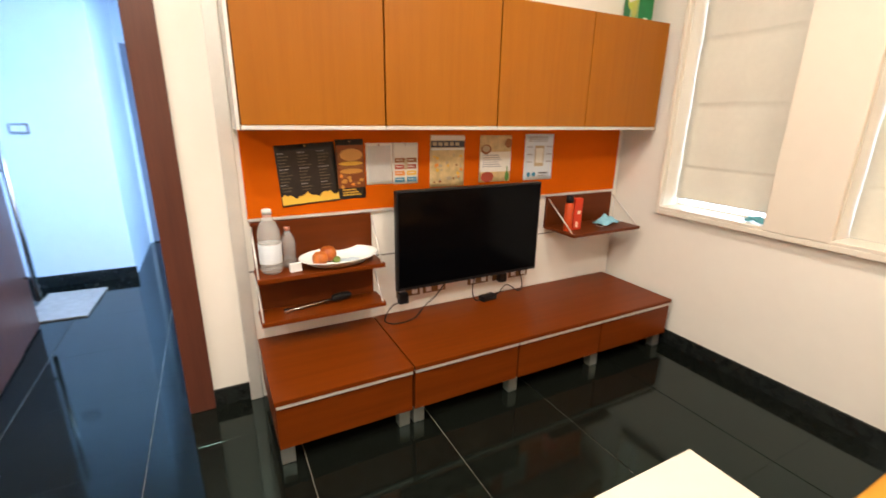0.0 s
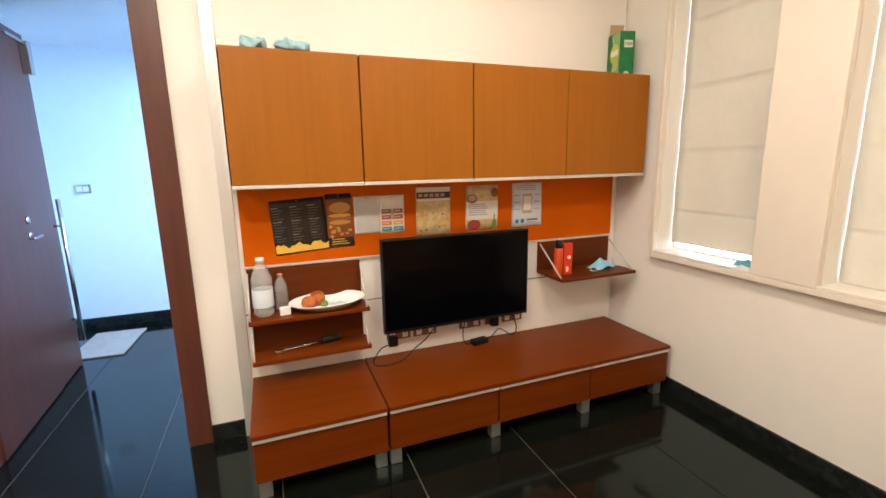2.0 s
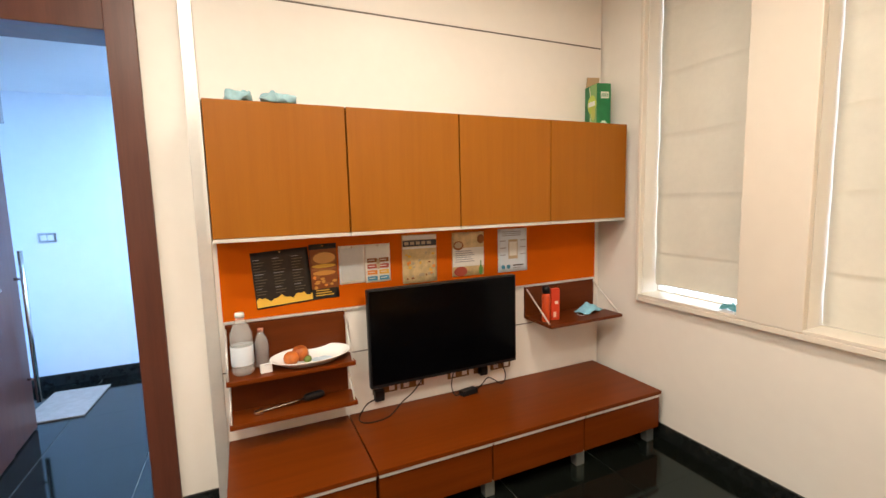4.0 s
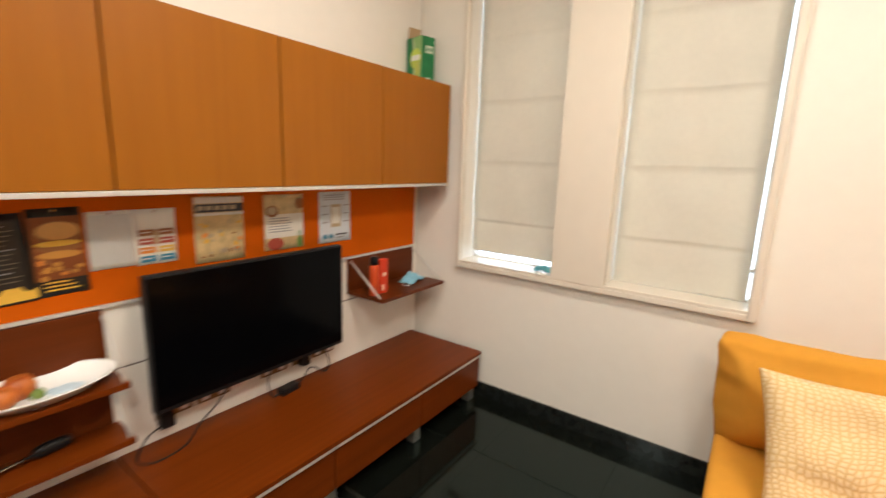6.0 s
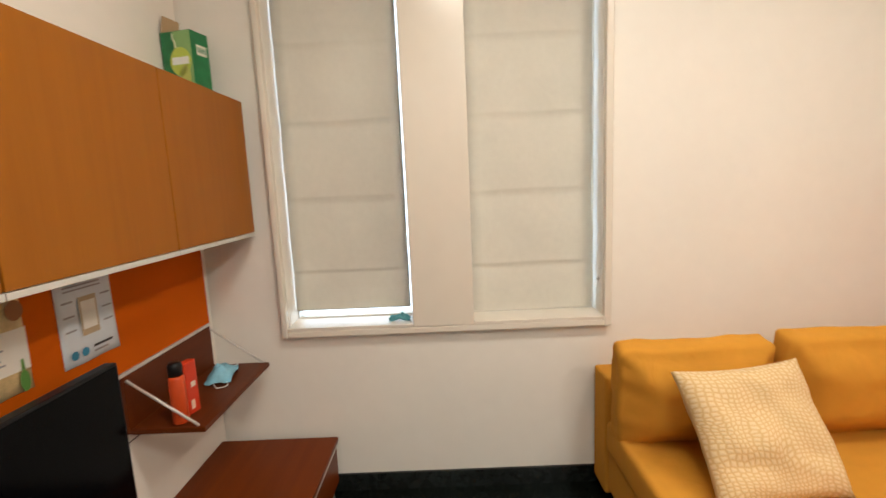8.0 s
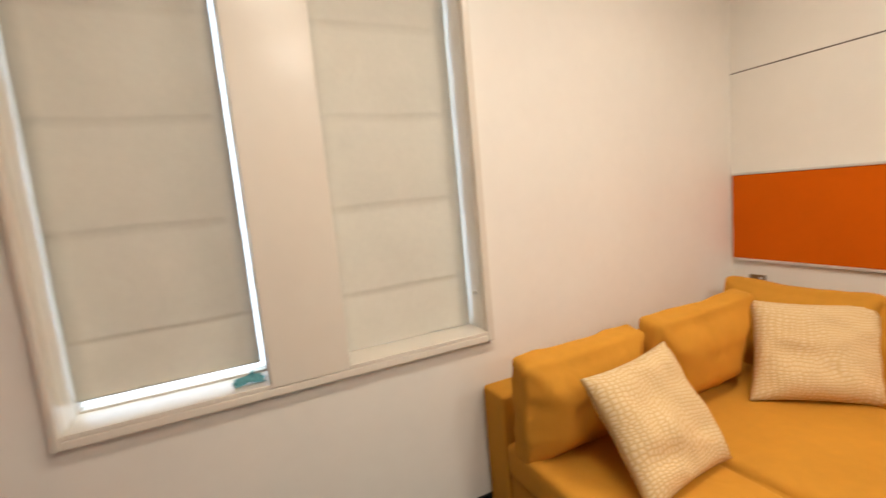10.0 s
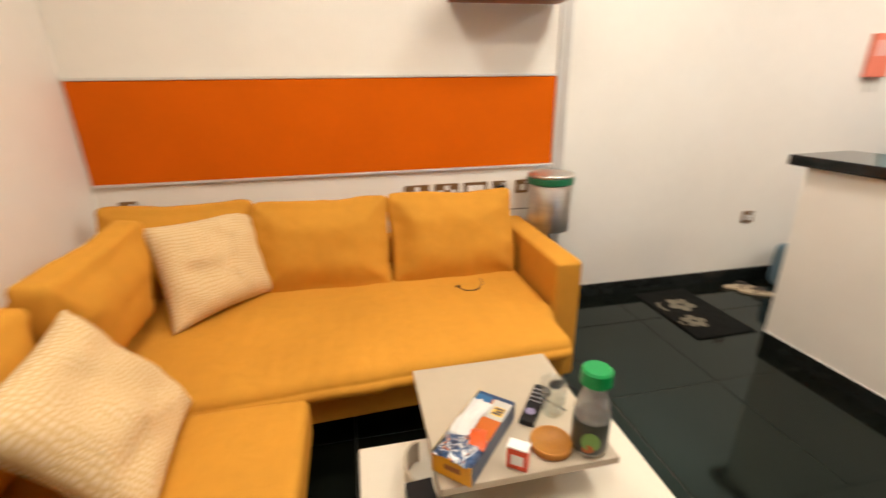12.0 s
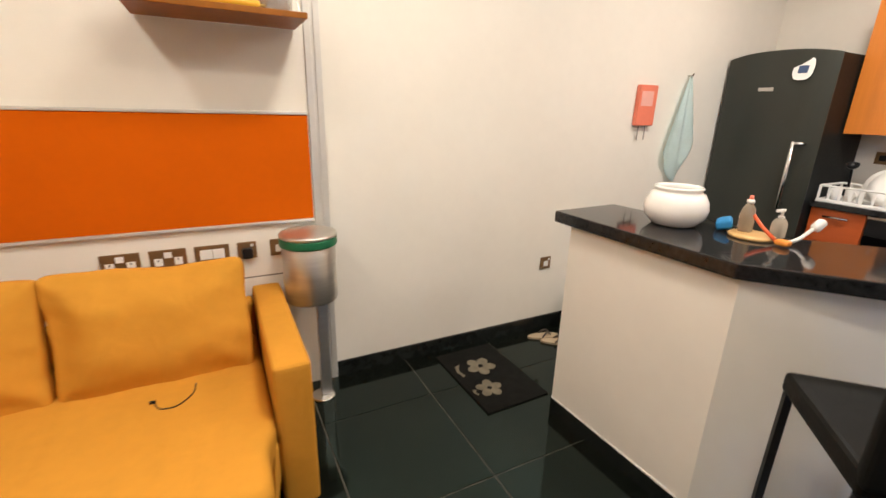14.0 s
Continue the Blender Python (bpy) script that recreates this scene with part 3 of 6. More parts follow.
part("door_frame", fr3, WHITE_PL, d3)


def doormat(x0, x1, y0, y1, rz):
    m = thing("doormat", "pale grey pile doormat on the passage floor", "doormat", pose((x0 + x1) / 2, (y0 + y1) / 2, 0.0, 0, 0, rz))
    hw, hd = (x1 - x0) / 2, (y1 - y0) / 2
    part("mat_body", box(-hw, hw, -hd, hd, 0.001, 0.014, 0.005), PALE_MAT, m)


doormat(-0.42, -0.03, 4.50, 5.10, -3)


# ---- wall unit: upper cabinets ----
def upper_cabinet(x0, gap):
    c = thing("wall_cabinet", "amber veneer wall cabinet with flat door and pale lower edge", "cabinet", pose(x0, 0, 0), "wall cabinets")
    w = 0.6
    part("body", box(0.001, w - 0.001, 2.668, N - 0.017, 1.395, 1.985, 0.002), OAK_DARK, c)
    part("door", box(gap, w - gap, 2.646, 2.666, 1.393, 1.985, 0.002), OAK, c)
    part("edge_strip", box(0.0015, w - 0.0015, 2.644, N - 0.02, 1.375, 1.391, 0.002), ALU_W, c, "pale aluminium lower edge strip")


for i, g in enumerate((0.004, 0.004, 0.003, 0.002)):
    upper_cabinet(1.004 + 0.6 * i, g)
uend = thing("cabinet_end_panel", "thin pale aluminium end panel beside the wall cabinet", "end panel")
part("panel", box(0.988, 1.002, 2.646, N - 0.018, 1.375, 1.985, 0.001), ALU_W, uend)

# orange pinboard strip
pb = thing("pinboard", "orange felt pinboard strip with an aluminium rail under wall cabinets", "pinboard")
part("felt", box(1.006, 3.40, N - 0.028, N - 0.0165, 0.962, 1.374, 0.001), FELT, pb)
part("rail", box(1.004, 1.75, N - 0.034, N - 0.0165, 0.948, 0.961, 0.002), ALU_W, pb)
part("rail", box(1.752, 3.40, N - 0.034, N - 0.0165, 0.948, 0.961, 0.002), ALU_W, pb)


# ---- low bench cabinets ----
def drawer_front(parent, x0, x1):
    df = part("drawer_front", box(x0 + 0.003, x1 - 0.003, 2.345, 2.363, 0.098, 0.296, 0.002), MAHOG, parent)
    part("grip_strip", box(x0 + 0.003, x1 - 0.003, 2.335, 2.362, 0.298, 0.313, 0.002), ALU_W, df, "pale aluminium grip strip")


def foot(parent, x):
    part("foot", box(x - 0.028, x + 0.028, 2.37, 2.42, 0.001, 0.099, 0.003), ALU, parent, "square aluminium foot")
    part("foot", box(x - 0.028, x + 0.028, 2.80, 2.85, 0.001, 0.099, 0.003), ALU, parent, "square aluminium foot")


b1 = thing("low_cabinet", "low red-brown veneer bench cabinet with one drawer", "cabinet", group="low bench cabinets")
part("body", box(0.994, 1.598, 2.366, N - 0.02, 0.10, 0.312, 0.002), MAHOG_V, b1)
part("top", box(0.990, 1.599, 2.333, N - 0.018, 0.314, 0.336, 0.003), MAHOG, b1)
drawer_front(b1, 0.994, 1.598)
foot(b1, 1.03)
foot(b1, 1.565)
b2 = thing("low_cabinet", "long low red-brown veneer bench cabinet with three drawers under the television", "cabinet", group="low bench cabinets")
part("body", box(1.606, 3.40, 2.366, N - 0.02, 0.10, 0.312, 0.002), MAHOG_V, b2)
part("top", box(1.605, 3.404, 2.333, N - 0.018, 0.314, 0.336, 0.003), MAHOG, b2)
for i in range(3):
    drawer_front(b2, 1.606 + 0.6 * i, 2.203 + 0.6 * i)
for x in (1.64, 2.20, 2.80, 3.36):
    foot(b2, x)


# ---- hanging shelves ----
def rod(parent, a, b):
    part("stay_rod", tube([a, b], 0.005, 8), ALU_W, parent, smooth=True)


ls = thing("wall_shelf", "dark brown wooden hanging shelf with two boards and thin metal stays", "shelf", group="hanging shelves")
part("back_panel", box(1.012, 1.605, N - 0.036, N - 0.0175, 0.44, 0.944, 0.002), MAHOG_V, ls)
for z in (0.703, 0.487):
    part("shelf_board", box(1.006, 1.618, 2.735, N - 0.037, z - 0.012, z + 0.010, 0.003), MAHOG, ls)
for x in (1.014, 1.604):
    rod(ls, (x, N - 0.04, 0.925), (x, 2.752, 0.712))
    rod(ls, (x, N - 0.04, 0.66), (x, 2.752, 0.496))
rs = thing("wall_shelf", "dark brown wooden hanging shelf with one board and thin metal stays", "shelf", group="hanging shelves")
part("back_panel", box(2.80, 3.385, N - 0.036, N - 0.0175, 0.735, 0.9465, 0.002), MAHOG_V, rs)
part("shelf_board", box(2.80, 3.388, 2.636, N - 0.037, 0.733, 0.753, 0.003), MAHOG_V, rs)
for x in (2.808, 3.376):
    rod(rs, (x, N - 0.04, 0.935), (x, 2.66, 0.756))

# ---- television ----
tv = thing("television", "flat black wall-mounted television, switched off", "television")
part("bezel", box(1.706, 2.651, 2.795, 2.835, 0.512, 1.066, 0.006), BLACK_PL, tv)
part("screen", box(1.716, 2.641, 2.7925, 2.7945, 0.532, 1.056), SCREEN, tv)
part("rear_housing", box(1.90, 2.46, 2.836, 2.88, 0.60, 0.95, 0.012), BLACK_PL, tv)
part("wall_bracket", box(2.05, 2.31, 2.881, N - 0.0175, 0.68, 0.88, 0.003), BLACK_PL, tv)

# ---- sofa ----
sofa = thing("corner_sofa", "yellow fabric corner sofa with a low arm and loose back cushions", "sofa")
part("arm", box(1.066, 1.202, S + 0.02, -0.002, 0.03, 0.663, 0.022, 3), SOFA, sofa)
part("back_frame", box(1.204, 3.43, S + 0.02, -0.745, 0.06, 0.61, 0.02, 3), SOFA, sofa)
part("back_frame", box(3.27, 3.435, -0.74, 1.03, 0.06, 0.655, 0.02, 3), SOFA, sofa)
part("base", slab([(1.21, -0.74), (3.26, -0.74), (3.26, 0.355), (1.255, 0.245), (1.206, 0.01)], 0.215, 0.350, 0.012), SOFA, sofa)
part("base", slab([(2.36, 0.40), (3.26, 0.40), (3.26, 1.02), (2.36, 1.02)], 0.10, 0.295, 0.012), SOFA, sofa)
seat_a = soft_seat(lambda y: 1.206 + 0.04 * max(0.0, min(1.0, y / 0.12)), 3.265, -0.74, 0.310, 0.425, 0.353, 0.450, 5)
seat_tree = bvhtree.BVHTree.FromBMesh(seat_a)
part("seat_cushion", seat_a, SOFA, sofa, smooth=True)
part("seat_cushion", slab([(2.308, 0.438), (3.265, 0.438), (3.265, 1.035), (2.308, 1.035)], 0.30, 0.455, 0.035, 4), SOFA, sofa, smooth=True)
for fx, fy, fz in ((1.32, 0.17, 0.214), (3.15, -0.66, 0.214), (1.32, -0.66, 0.214), (2.42, 0.95, 0.099), (3.2, 0.95, 0.099)):
    part("foot", box(fx - 0.025, fx + 0.025, fy - 0.025, fy + 0.025, 0.001, fz, 0.004), BLACK_PL, sofa)


def back_cushion(w, h, m, seed, d=0.225):
    part("back_cushion", stuffed(w, d, h, seed), SOFA, sofa, at=m, smooth=True)


back_cushion(0.690, 0.505, pose(1.583, -0.535, 0.664, 15, 0, 0), 1)
back_cushion(0.680, 0.505, pose(2.275, -0.535, 0.664, 15, 0, 0), 2)
back_cushion(0.72, 0.49, pose(2.975, -0.585, 0.680, 10, 0, 0), 3)
back_cushion(0.625, 0.49, pose(3.105, 0.745, 0.662, 9, -1.5, -91), 4, 0.265)
back_cushion(0.72, 0.50, pose(3.09, 0.060, 0.688, 11, 0, -88), 5, 0.265)


def knit_material():
    """Cream cloth of small raised scales in wavy rows, tan between them."""
    m = bpy.data.materials.new("cream_knit")
    m.use_nodes = True
    nt = m.node_tree
    b = nt.nodes["Principled BSDF"]
    b.inputs["Roughness"].default_value = 0.95
    b.inputs["Specular IOR Level"].default_value = 0.15
    tc = nt.nodes.new("ShaderNodeTexCoord")
    n0 = nt.nodes.new("ShaderNodeTexNoise")
    n0.inputs["Scale"].default_value = 2.2
    n0.inputs["Detail"].default_value = 1
    nt.links.new(tc.outputs["UV"], n0.inputs["Vector"])
    mixv = nt.nodes.new("ShaderNodeMix")
    mixv.data_type = "VECTOR"
    mixv.inputs["Factor"].default_value = 0.2
    nt.links.new(tc.outputs["UV"], mixv.inputs[4])
    nt.links.new(n0.outputs["Color"], mixv.inputs[5])
    sc = nt.nodes.new("ShaderNodeVectorMath")
    sc.operation = "MULTIPLY"
    sc.inputs[1].default_value = (31.0, 38.0, 1.0)
    nt.links.new(mixv.outputs[1], sc.inputs[0])
    mn = nt.nodes.new("ShaderNodeTexVoronoi")
    mn.voronoi_dimensions, mn.feature = "2D", "DISTANCE_TO_EDGE"
    mn.inputs["Scale"].default_value = 1.0
    mn.inputs["Randomness"].default_value = 0.45
    nt.links.new(sc.outputs[0], mn.inputs["Vector"])
    ramp = nt.nodes.new("ShaderNodeValToRGB")
    ramp.color_ramp.elements[0].color = (0.60, 0.40, 0.18, 1)
    ramp.color_ramp.elements[1].color = (0.70, 0.54, 0.32, 1)
    ramp.color_ramp.elements[0].position, ramp.color_ramp.elements[1].position = 0.05, 0.26
    nt.links.new(mn.outputs[0], ramp.inputs["Fac"])
    nt.links.new(ramp.outputs["Color"], b.inputs["Base Color"])
    bp = nt.nodes.new("ShaderNodeBump")
    bp.inputs["Strength"].default_value = 0.34
    bp.inputs["Distance"].default_value = 0.008
    nt.links.new(mn.outputs[0], bp.inputs["Height"])
    nt.links.new(bp.outputs["Normal"], b.inputs["Normal"])
    return m


KNIT = knit_material()


def pillow(tl, tr, br, bl, puff, seed, label):
    """A square throw pillow spanned by its four corners."""
    tl, tr, br, bl = Vector(tl), Vector(tr), Vector(br), Vector(bl)
    nrm = ((tr - bl).cross(tl - br)).normalized()
    n = 26
    bm = bmesh.new()
    uv = bm.loops.layers.uv.new("UVMap")
    sides = []
    for sgn in (1, -1):
        g = []
        for i in range(n + 1):
            row = []
            for j in range(n + 1):
                u, v = j / n, i / n
                # edges draw in a little between the corners
                pu = u + 0.035 * (0.5 - u) * 2 * (1 - (2 * v - 1) ** 2)
                pv = v + 0.035 * (0.5 - v) * 2 * (1 - (2 * u - 1) ** 2)
                p = bl.lerp(br, pu).lerp(tl.lerp(tr, pu), pv)
                k = (max(0, 1 - (2 * u - 1) ** 4) * max(0, 1 - (2 * v - 1) ** 4)) ** 0.55
                w = noise.noise(Vector((u * 3.5, v * 3.5, seed))) * 0.030 - 0.034 * abs(noise.noise(Vector((u * 2.4 + v * 2.0, v * 2.6 - u, seed + 5))))+ 0.007 * noise.noise(Vector((u * 9, v * 9, seed)))
                row.append(bm.verts.new(p + nrm * sgn * (0.008 + (puff + w) * k)))
            g.append(row)
        sides.append(g)
        for i in range(n):
            for j in range(n):
                q = (g[i][j], g[i][j + 1], g[i + 1][j + 1], g[i + 1][j])
                f = bm.faces.new(q if sgn > 0 else q[::-1])
                co = ((j, i), (j + 1, i), (j + 1, i + 1), (j, i + 1))
                for lp, c in zip(f.loops, co if sgn > 0 else co[::-1]):
                    lp[uv].uv = (c[0] / n, c[1] / n)
    a, b = sides
    ring = [(0, j) for j in range(n)] + [(i, n) for i in range(n)] + [(n, j) for j in range(n, 0, -1)] + [(i, 0) for i in range(n, 0, -1)]
    for k in range(len(ring)):
        p, q = ring[k], ring[(k + 1) % len(ring)]
        bm.faces.new((a[p[0]][p[1]], b[p[0]][p[1]], b[q[0]][q[1]], a[q[0]][q[1]]))
    bmesh.ops.recalc_face_normals(bm, faces=bm.faces[:])
    tagged(part("throw_pillow", bm, KNIT, smooth=True), label, "pillow", "throw pillows")


pillow((2.875, 0.935, 0.855), (2.95, 0.425, 0.855), (2.692, 0.40, 0.462), (2.642, 0.88, 0.462), 0.072, 1, "cream knitted square throw pillow leaning on a sofa cushion")
pillow((3.02, -0.295, 0.885), (2.64, -0.665, 0.865), (2.527, -0.485, 0.462), (2.905, -0.09, 0.462), 0.072, 2, "cream knitted square throw pillow in the sofa corner")

# ---- south wall ----
sb = thing("pinboard", "long orange felt pinboard band framed in thin aluminium above the sofa", "pinboard")
part("felt", box(0.868, E - 0.016, S + 0.001, S + 0.014, 0.985, 1.497, 0.001), FELT, sb)
part("rail", box(0.866, E - 0.016, S + 0.001, S + 0.02, 1.498, 1.512, 0.002), ALU_W, sb)
part("rail", box(0.866, E - 0.016, S + 0.001, S + 0.02, 0.970, 0.984, 0.002), ALU_W, sb)


def wall_plate(x, z, w, face, name="socket", holes=2, y=None, label="bronze wall socket plate with white inserts"):
    """A plate on the north wall (face -1) or the south wall (face 1)."""
    y = (S + 0.001 if face > 0 else N - 0.0165) if y is None else y
    p = thing(name, label, "socket", pose(x, y, z, 0, 0, 0 if face < 0 else 180), "wall sockets")
    part("plate", box(-w / 2, w / 2, -0.009, 0, -0.043, 0.043, 0.003), PLATE_BR, p)
    if holes == 2:
        part("rocker", box(-0.016, 0.016, -0.013, -0.0092, 0.004, 0.032, 0.002), WHITE_PL, p)
        for cx in (-0.040, 0.040):
            part("insert", box(cx - 0.017, cx + 0.017, -0.012, -0.0092, -0.032, 0.004, 0.002), WHITE_PL, p)
            part("pin_slot", box(cx - 0.003, cx + 0.003, -0.0126, -0.0121, -0.008, 0.000), BLACK_PL, p)
    elif w > 0.1:
        for cx in (-0.027, 0.027):
            part("insert", box(cx - 0.026, cx + 0.026, -0.012, -0.0092, -0.024, 0.024, 0.002), WHITE_PL, p)
    else:
        part("insert", box(-0.019, 0.019, -0.012, -0.0092, -0.024, 0.014, 0.002), WHITE_PL, p)
        part("rocker", box(0.016, 0.030, -0.013, -0.0092, 0.018, 0.032, 0.002), WHITE_PL, p)


for x, w, h in ((1.725, 0.15, 2), (1.54, 0.15, 2), (1.357, 0.15, 1), (1.202, 0.088, 1), (1.05, 0.088, 1), (3.305, 0.088, 1)):
    wall_plate(x, 0.845, w, 1, holes=h)
wall_plate(-0.732, 0.513, 0.088, 1, holes=1, y=S - 0.005, label="single bronze wall socket above the skirting")
for x, w, h in ((1.82, 0.15, 2), (1.99, 0.15, 2), (2.30, 0.15, 2), (2.46, 0.10, 1), (2.61, 0.15, 2)):
    wall_plate(x, 0.466, w, -1, holes=h)
sp_ = thing("power_plug", "black power plug in a wall socket above the sofa", "plug", pose(1.202, S + 0.0135, 0.837, 0, 0, 180))
part("plug", box(-0.024, 0.024, -0.040, 0.0, -0.026, 0.026, 0.008), BLACK_PL, sp_)
sw = thing("light_switch", "double steel light switch on the passage wall", "switch", pose(-0.39, PY - 0.001, 1.30))
part("plate", box(-0.06, 0.06, -0.010, 0, -0.04, 0.04, 0.003), STEEL, sw)
part("rocker", box(-0.045, -0.003, -0.014, -0.0102, -0.022, 0.022, 0.002), WHITE_PL, sw)
part("rocker", box(0.003, 0.045, -0.014, -0.0102, -0.022, 0.022, 0.002), WHITE_PL, sw)

sh = thing("wall_shelf", "brown wooden hanging shelf above the orange band", "shelf", group="hanging shelves")
part("back_panel", box(0.92, 1.52, S + 0.001, S + 0.02, 1.893, 2.10, 0.002), MAHOG_V, sh)
part("shelf_board", box(0.90, 1.525, S + 0.021, -0.535, 1.869, 1.892, 0.003), OAK_DARK, sh)
for x in (0.925, 1.512):
    rod(sh, (x, S + 0.024, 2.09), (x, -0.555, 1.895))


def on_south_shelf():
    z = 1.893
    a = thing("snack_packet", "orange and white foil snack packet on the shelf", "packet", pose(1.40, -0.66, z, 0, 0, 6))
    part("packet", soft_block(0.15, 0.05, 0.15, 0.02, 8, 0.016, 4), plain("orange_foil", (0.72, 0.13, 0.035), 0.35), a, at=pose(0, 0, 0.078), smooth=True)
    part("label_band", soft_block(0.10, 0.006, 0.045, 0.004, 6, 0.003, 2), plain("pale_pink_print", (0.74, 0.46, 0.34), 0.4), a, at=pose(0, 0.043, 0.105), smooth=True)
    for k, (dx, dy) in enumerate(((0.0, 0.0), (-0.03, 0.03))):
        b = thing("banana", "yellow banana lying on the shelf", "fruit", pose(1.185 + dx, -0.66 + dy, z, 0, 0, 6 - 12 * k), "bananas on the shelf")
        pts = curve_pts([(0.115, 0.0, 0.020), (0.06, 0.02, 0.020), (-0.02, 0.025, 0.020), (-0.085, 0.0, 0.020)], 6)
        part("skin", tube(pts, 0.0175, 10), plain("banana_skin", (0.72, 0.40, 0.03), 0.45), b, smooth=True)
        part("stalk", tube([(-0.083, 0.001, 0.020), (-0.112, -0.012, 0.022)], 0.006, 8), plain("banana_stalk", (0.32, 0.22, 0.05), 0.6), b, smooth=True)
    g = thing("glass_jar", "clear plastic tub with a white cap standing on the shelf", "jar", pose(1.0, -0.65, z))
    part("jar", lathe([(0, 0.002), (0.055, 0.002), (0.062, 0.02), (0.062, 0.10), (0.045, 0.12), (0.045, 0.135), (0.041, 0.135), (0.041, 0.118), (0.058, 0.098), (0.058, 0.022), (0, 0.008)]), JAR_M, g, smooth=True)
    part("cap", lathe([(0, 0.155), (0.044, 0.155), (0.048, 0.150), (0.048, 0.136), (0, 0.136)]), WHITE_PL, g, smooth=True)


on_south_shelf()


# steel hanging bin on a post, beside the sofa arm
def bin_stand(x, y):
    b = thing("litter_bin", "stainless steel cylindrical bin with a green ring on a steel post", "bin", pose(x, y, 0))
    part("post", box(-0.072, -0.016, -0.018, 0.018, 0.013, 0.90, 0.004), ALU, b)
    part("base_plate", lathe([(0, 0), (0.066, 0), (0.066, 0.008), (0.055, 0.012), (0, 0.012)], 36, m=pose(-0.025, 0, 0)), STEEL, b, smooth=True)
    part("drum", lathe([(0, 0.60), (0.126, 0.60), (0.13, 0.608), (0.13, 0.885), (0.126, 0.89), (0, 0.89)], 44), SATIN, b, smooth=True)
    part("ring", lathe([(0.10, 0.891), (0.137, 0.891), (0.139, 0.896), (0.139, 0.925), (0.137, 0.93), (0.10, 0.93)], 44), plain("green_ring", (0.01, 0.13, 0.055), 0.4), b, "dark green plastic ring")
    part("lid", lathe([(0.135, 0.931), (0.139, 0.936), (0.139, 0.944), (0.135, 0.949), (0.11, 0.954), (0, 0.957)], 44), SATIN, b, smooth=True)


bin_stand(0.928, -0.715)

# red fire blanket case and towel
fb = thing("fire_blanket", "red fire blanket case with two black pull tabs on the wall", "fire blanket", pose(-1.497, S - 0.005, 0))
part("case", box(-0.09, 0.09, 0.0, 0.035, 1.465, 1.742, 0.008), RED, fb)
part("label_patch", box(-0.05, 0.07, 0.0352, 0.0365, 1.60, 1.70), plain("pale_red_print", (0.80, 0.42, 0.36)), fb)
for dx in (-0.035, 0.035):
    part("pull_tab", box(dx - 0.004, dx + 0.004, 0.012, 0.015, 1.365, 1.464, 0.001), plain("tab_webbing", (0.28, 0.25, 0.22)), fb)


def towel(x, y, ztop, zbot):
    t = thing("hand_towel", "pale teal towel hanging in a point from a wall hook", "towel")
    bm = bmesh.new()
    nu, nv = 18, 26
    grid = []
    for i in range(nv + 1):
        v = i / nv
        half = 0.012 + 0.158 * v ** 0.8
        zz = ztop - (ztop - zbot) * v
        row = []
        for j in range(nu + 1):
            u = 2 * j / nu - 1
            fold = 0.013 * math.sin(u * 7 + 1.2 * v) * min(1, v * 2 + 0.2)
            droop = 0.30 * abs(u) ** 1.5 * v * (1 if u < 0 else 0.75)
            row.append(bm.verts.new((x + u * half + 0.02 * v, y + 0.03 + fold * 0.9, zz + droop)))
        grid.append(row)
    for a, b in zip(grid, grid[1:]):
        for j in range(nu):
            bm.faces.new((a[j], a[j + 1], b[j + 1], b[j]))
    bmesh.ops.solidify(bm, geom=bm.faces[:], thickness=0.006)
    bmesh.ops.recalc_face_normals(bm, faces=bm.faces[:])
    part("cloth", bm, TEAL, t, smooth=True)
    part("hook", tube([(x, y - 0.0, ztop + 0.005), (x, y + 0.04, ztop + 0.005), (x, y + 0.045, ztop + 0.02)], 0.005), STEEL, t)


towel(-1.93, S - 0.005, 1.82, 1.04)

# ---- breakfast bar ----
bar = thing("bar_counter", "cream painted angled breakfast bar with a black granite top", "counter")
part("panel", slab([(-0.168, -0.068), (-0.190, 0.695), (-0.89, 1.35), (-1.0, 1.24), (-0.35, 0.63), (-0.33, -0.068)], 0.088, 1.036), WALL, bar)
part("kick_strip", slab([(-0.165, -0.071), (-0.187, 0.697), (-0.892, 1.356), (-1.0, 1.24), (-0.35, 0.63), (-0.33, -0.071)], 0.001, 0.0875), SKIRT_M, bar, "black granite kick strip")
part("caulk_line", slab([(-0.164, -0.072), (-0.186, 0.698), (-0.893, 1.358), (-0.90, 1.35), (-0.193, 0.694), (-0.172, -0.072)], 0.0876, 0.0915), WHITE_PL, bar, "thin white joint line")
part("worktop", slab([(-0.132, -0.150), (-0.158, 0.692), (-0.83, 1.50), (-1.22, 1.15), (-0.67, 0.57), (-0.60, 0.30), (-0.535, -0.165)], 1.038, 1.092, 0.006), GRANITE, bar, "polished black granite worktop")

# ---- fridge ----
FX = -2.335
fg = thing("refrigerator", "tall dark grey fridge-freezer with curved doors and steel handles", "refrigerator")
part("body", box(W + 0.02, FX - 0.04, -0.845, -0.130, 0.03, 1.96, 0.01), FRIDGE_SIDE, fg)


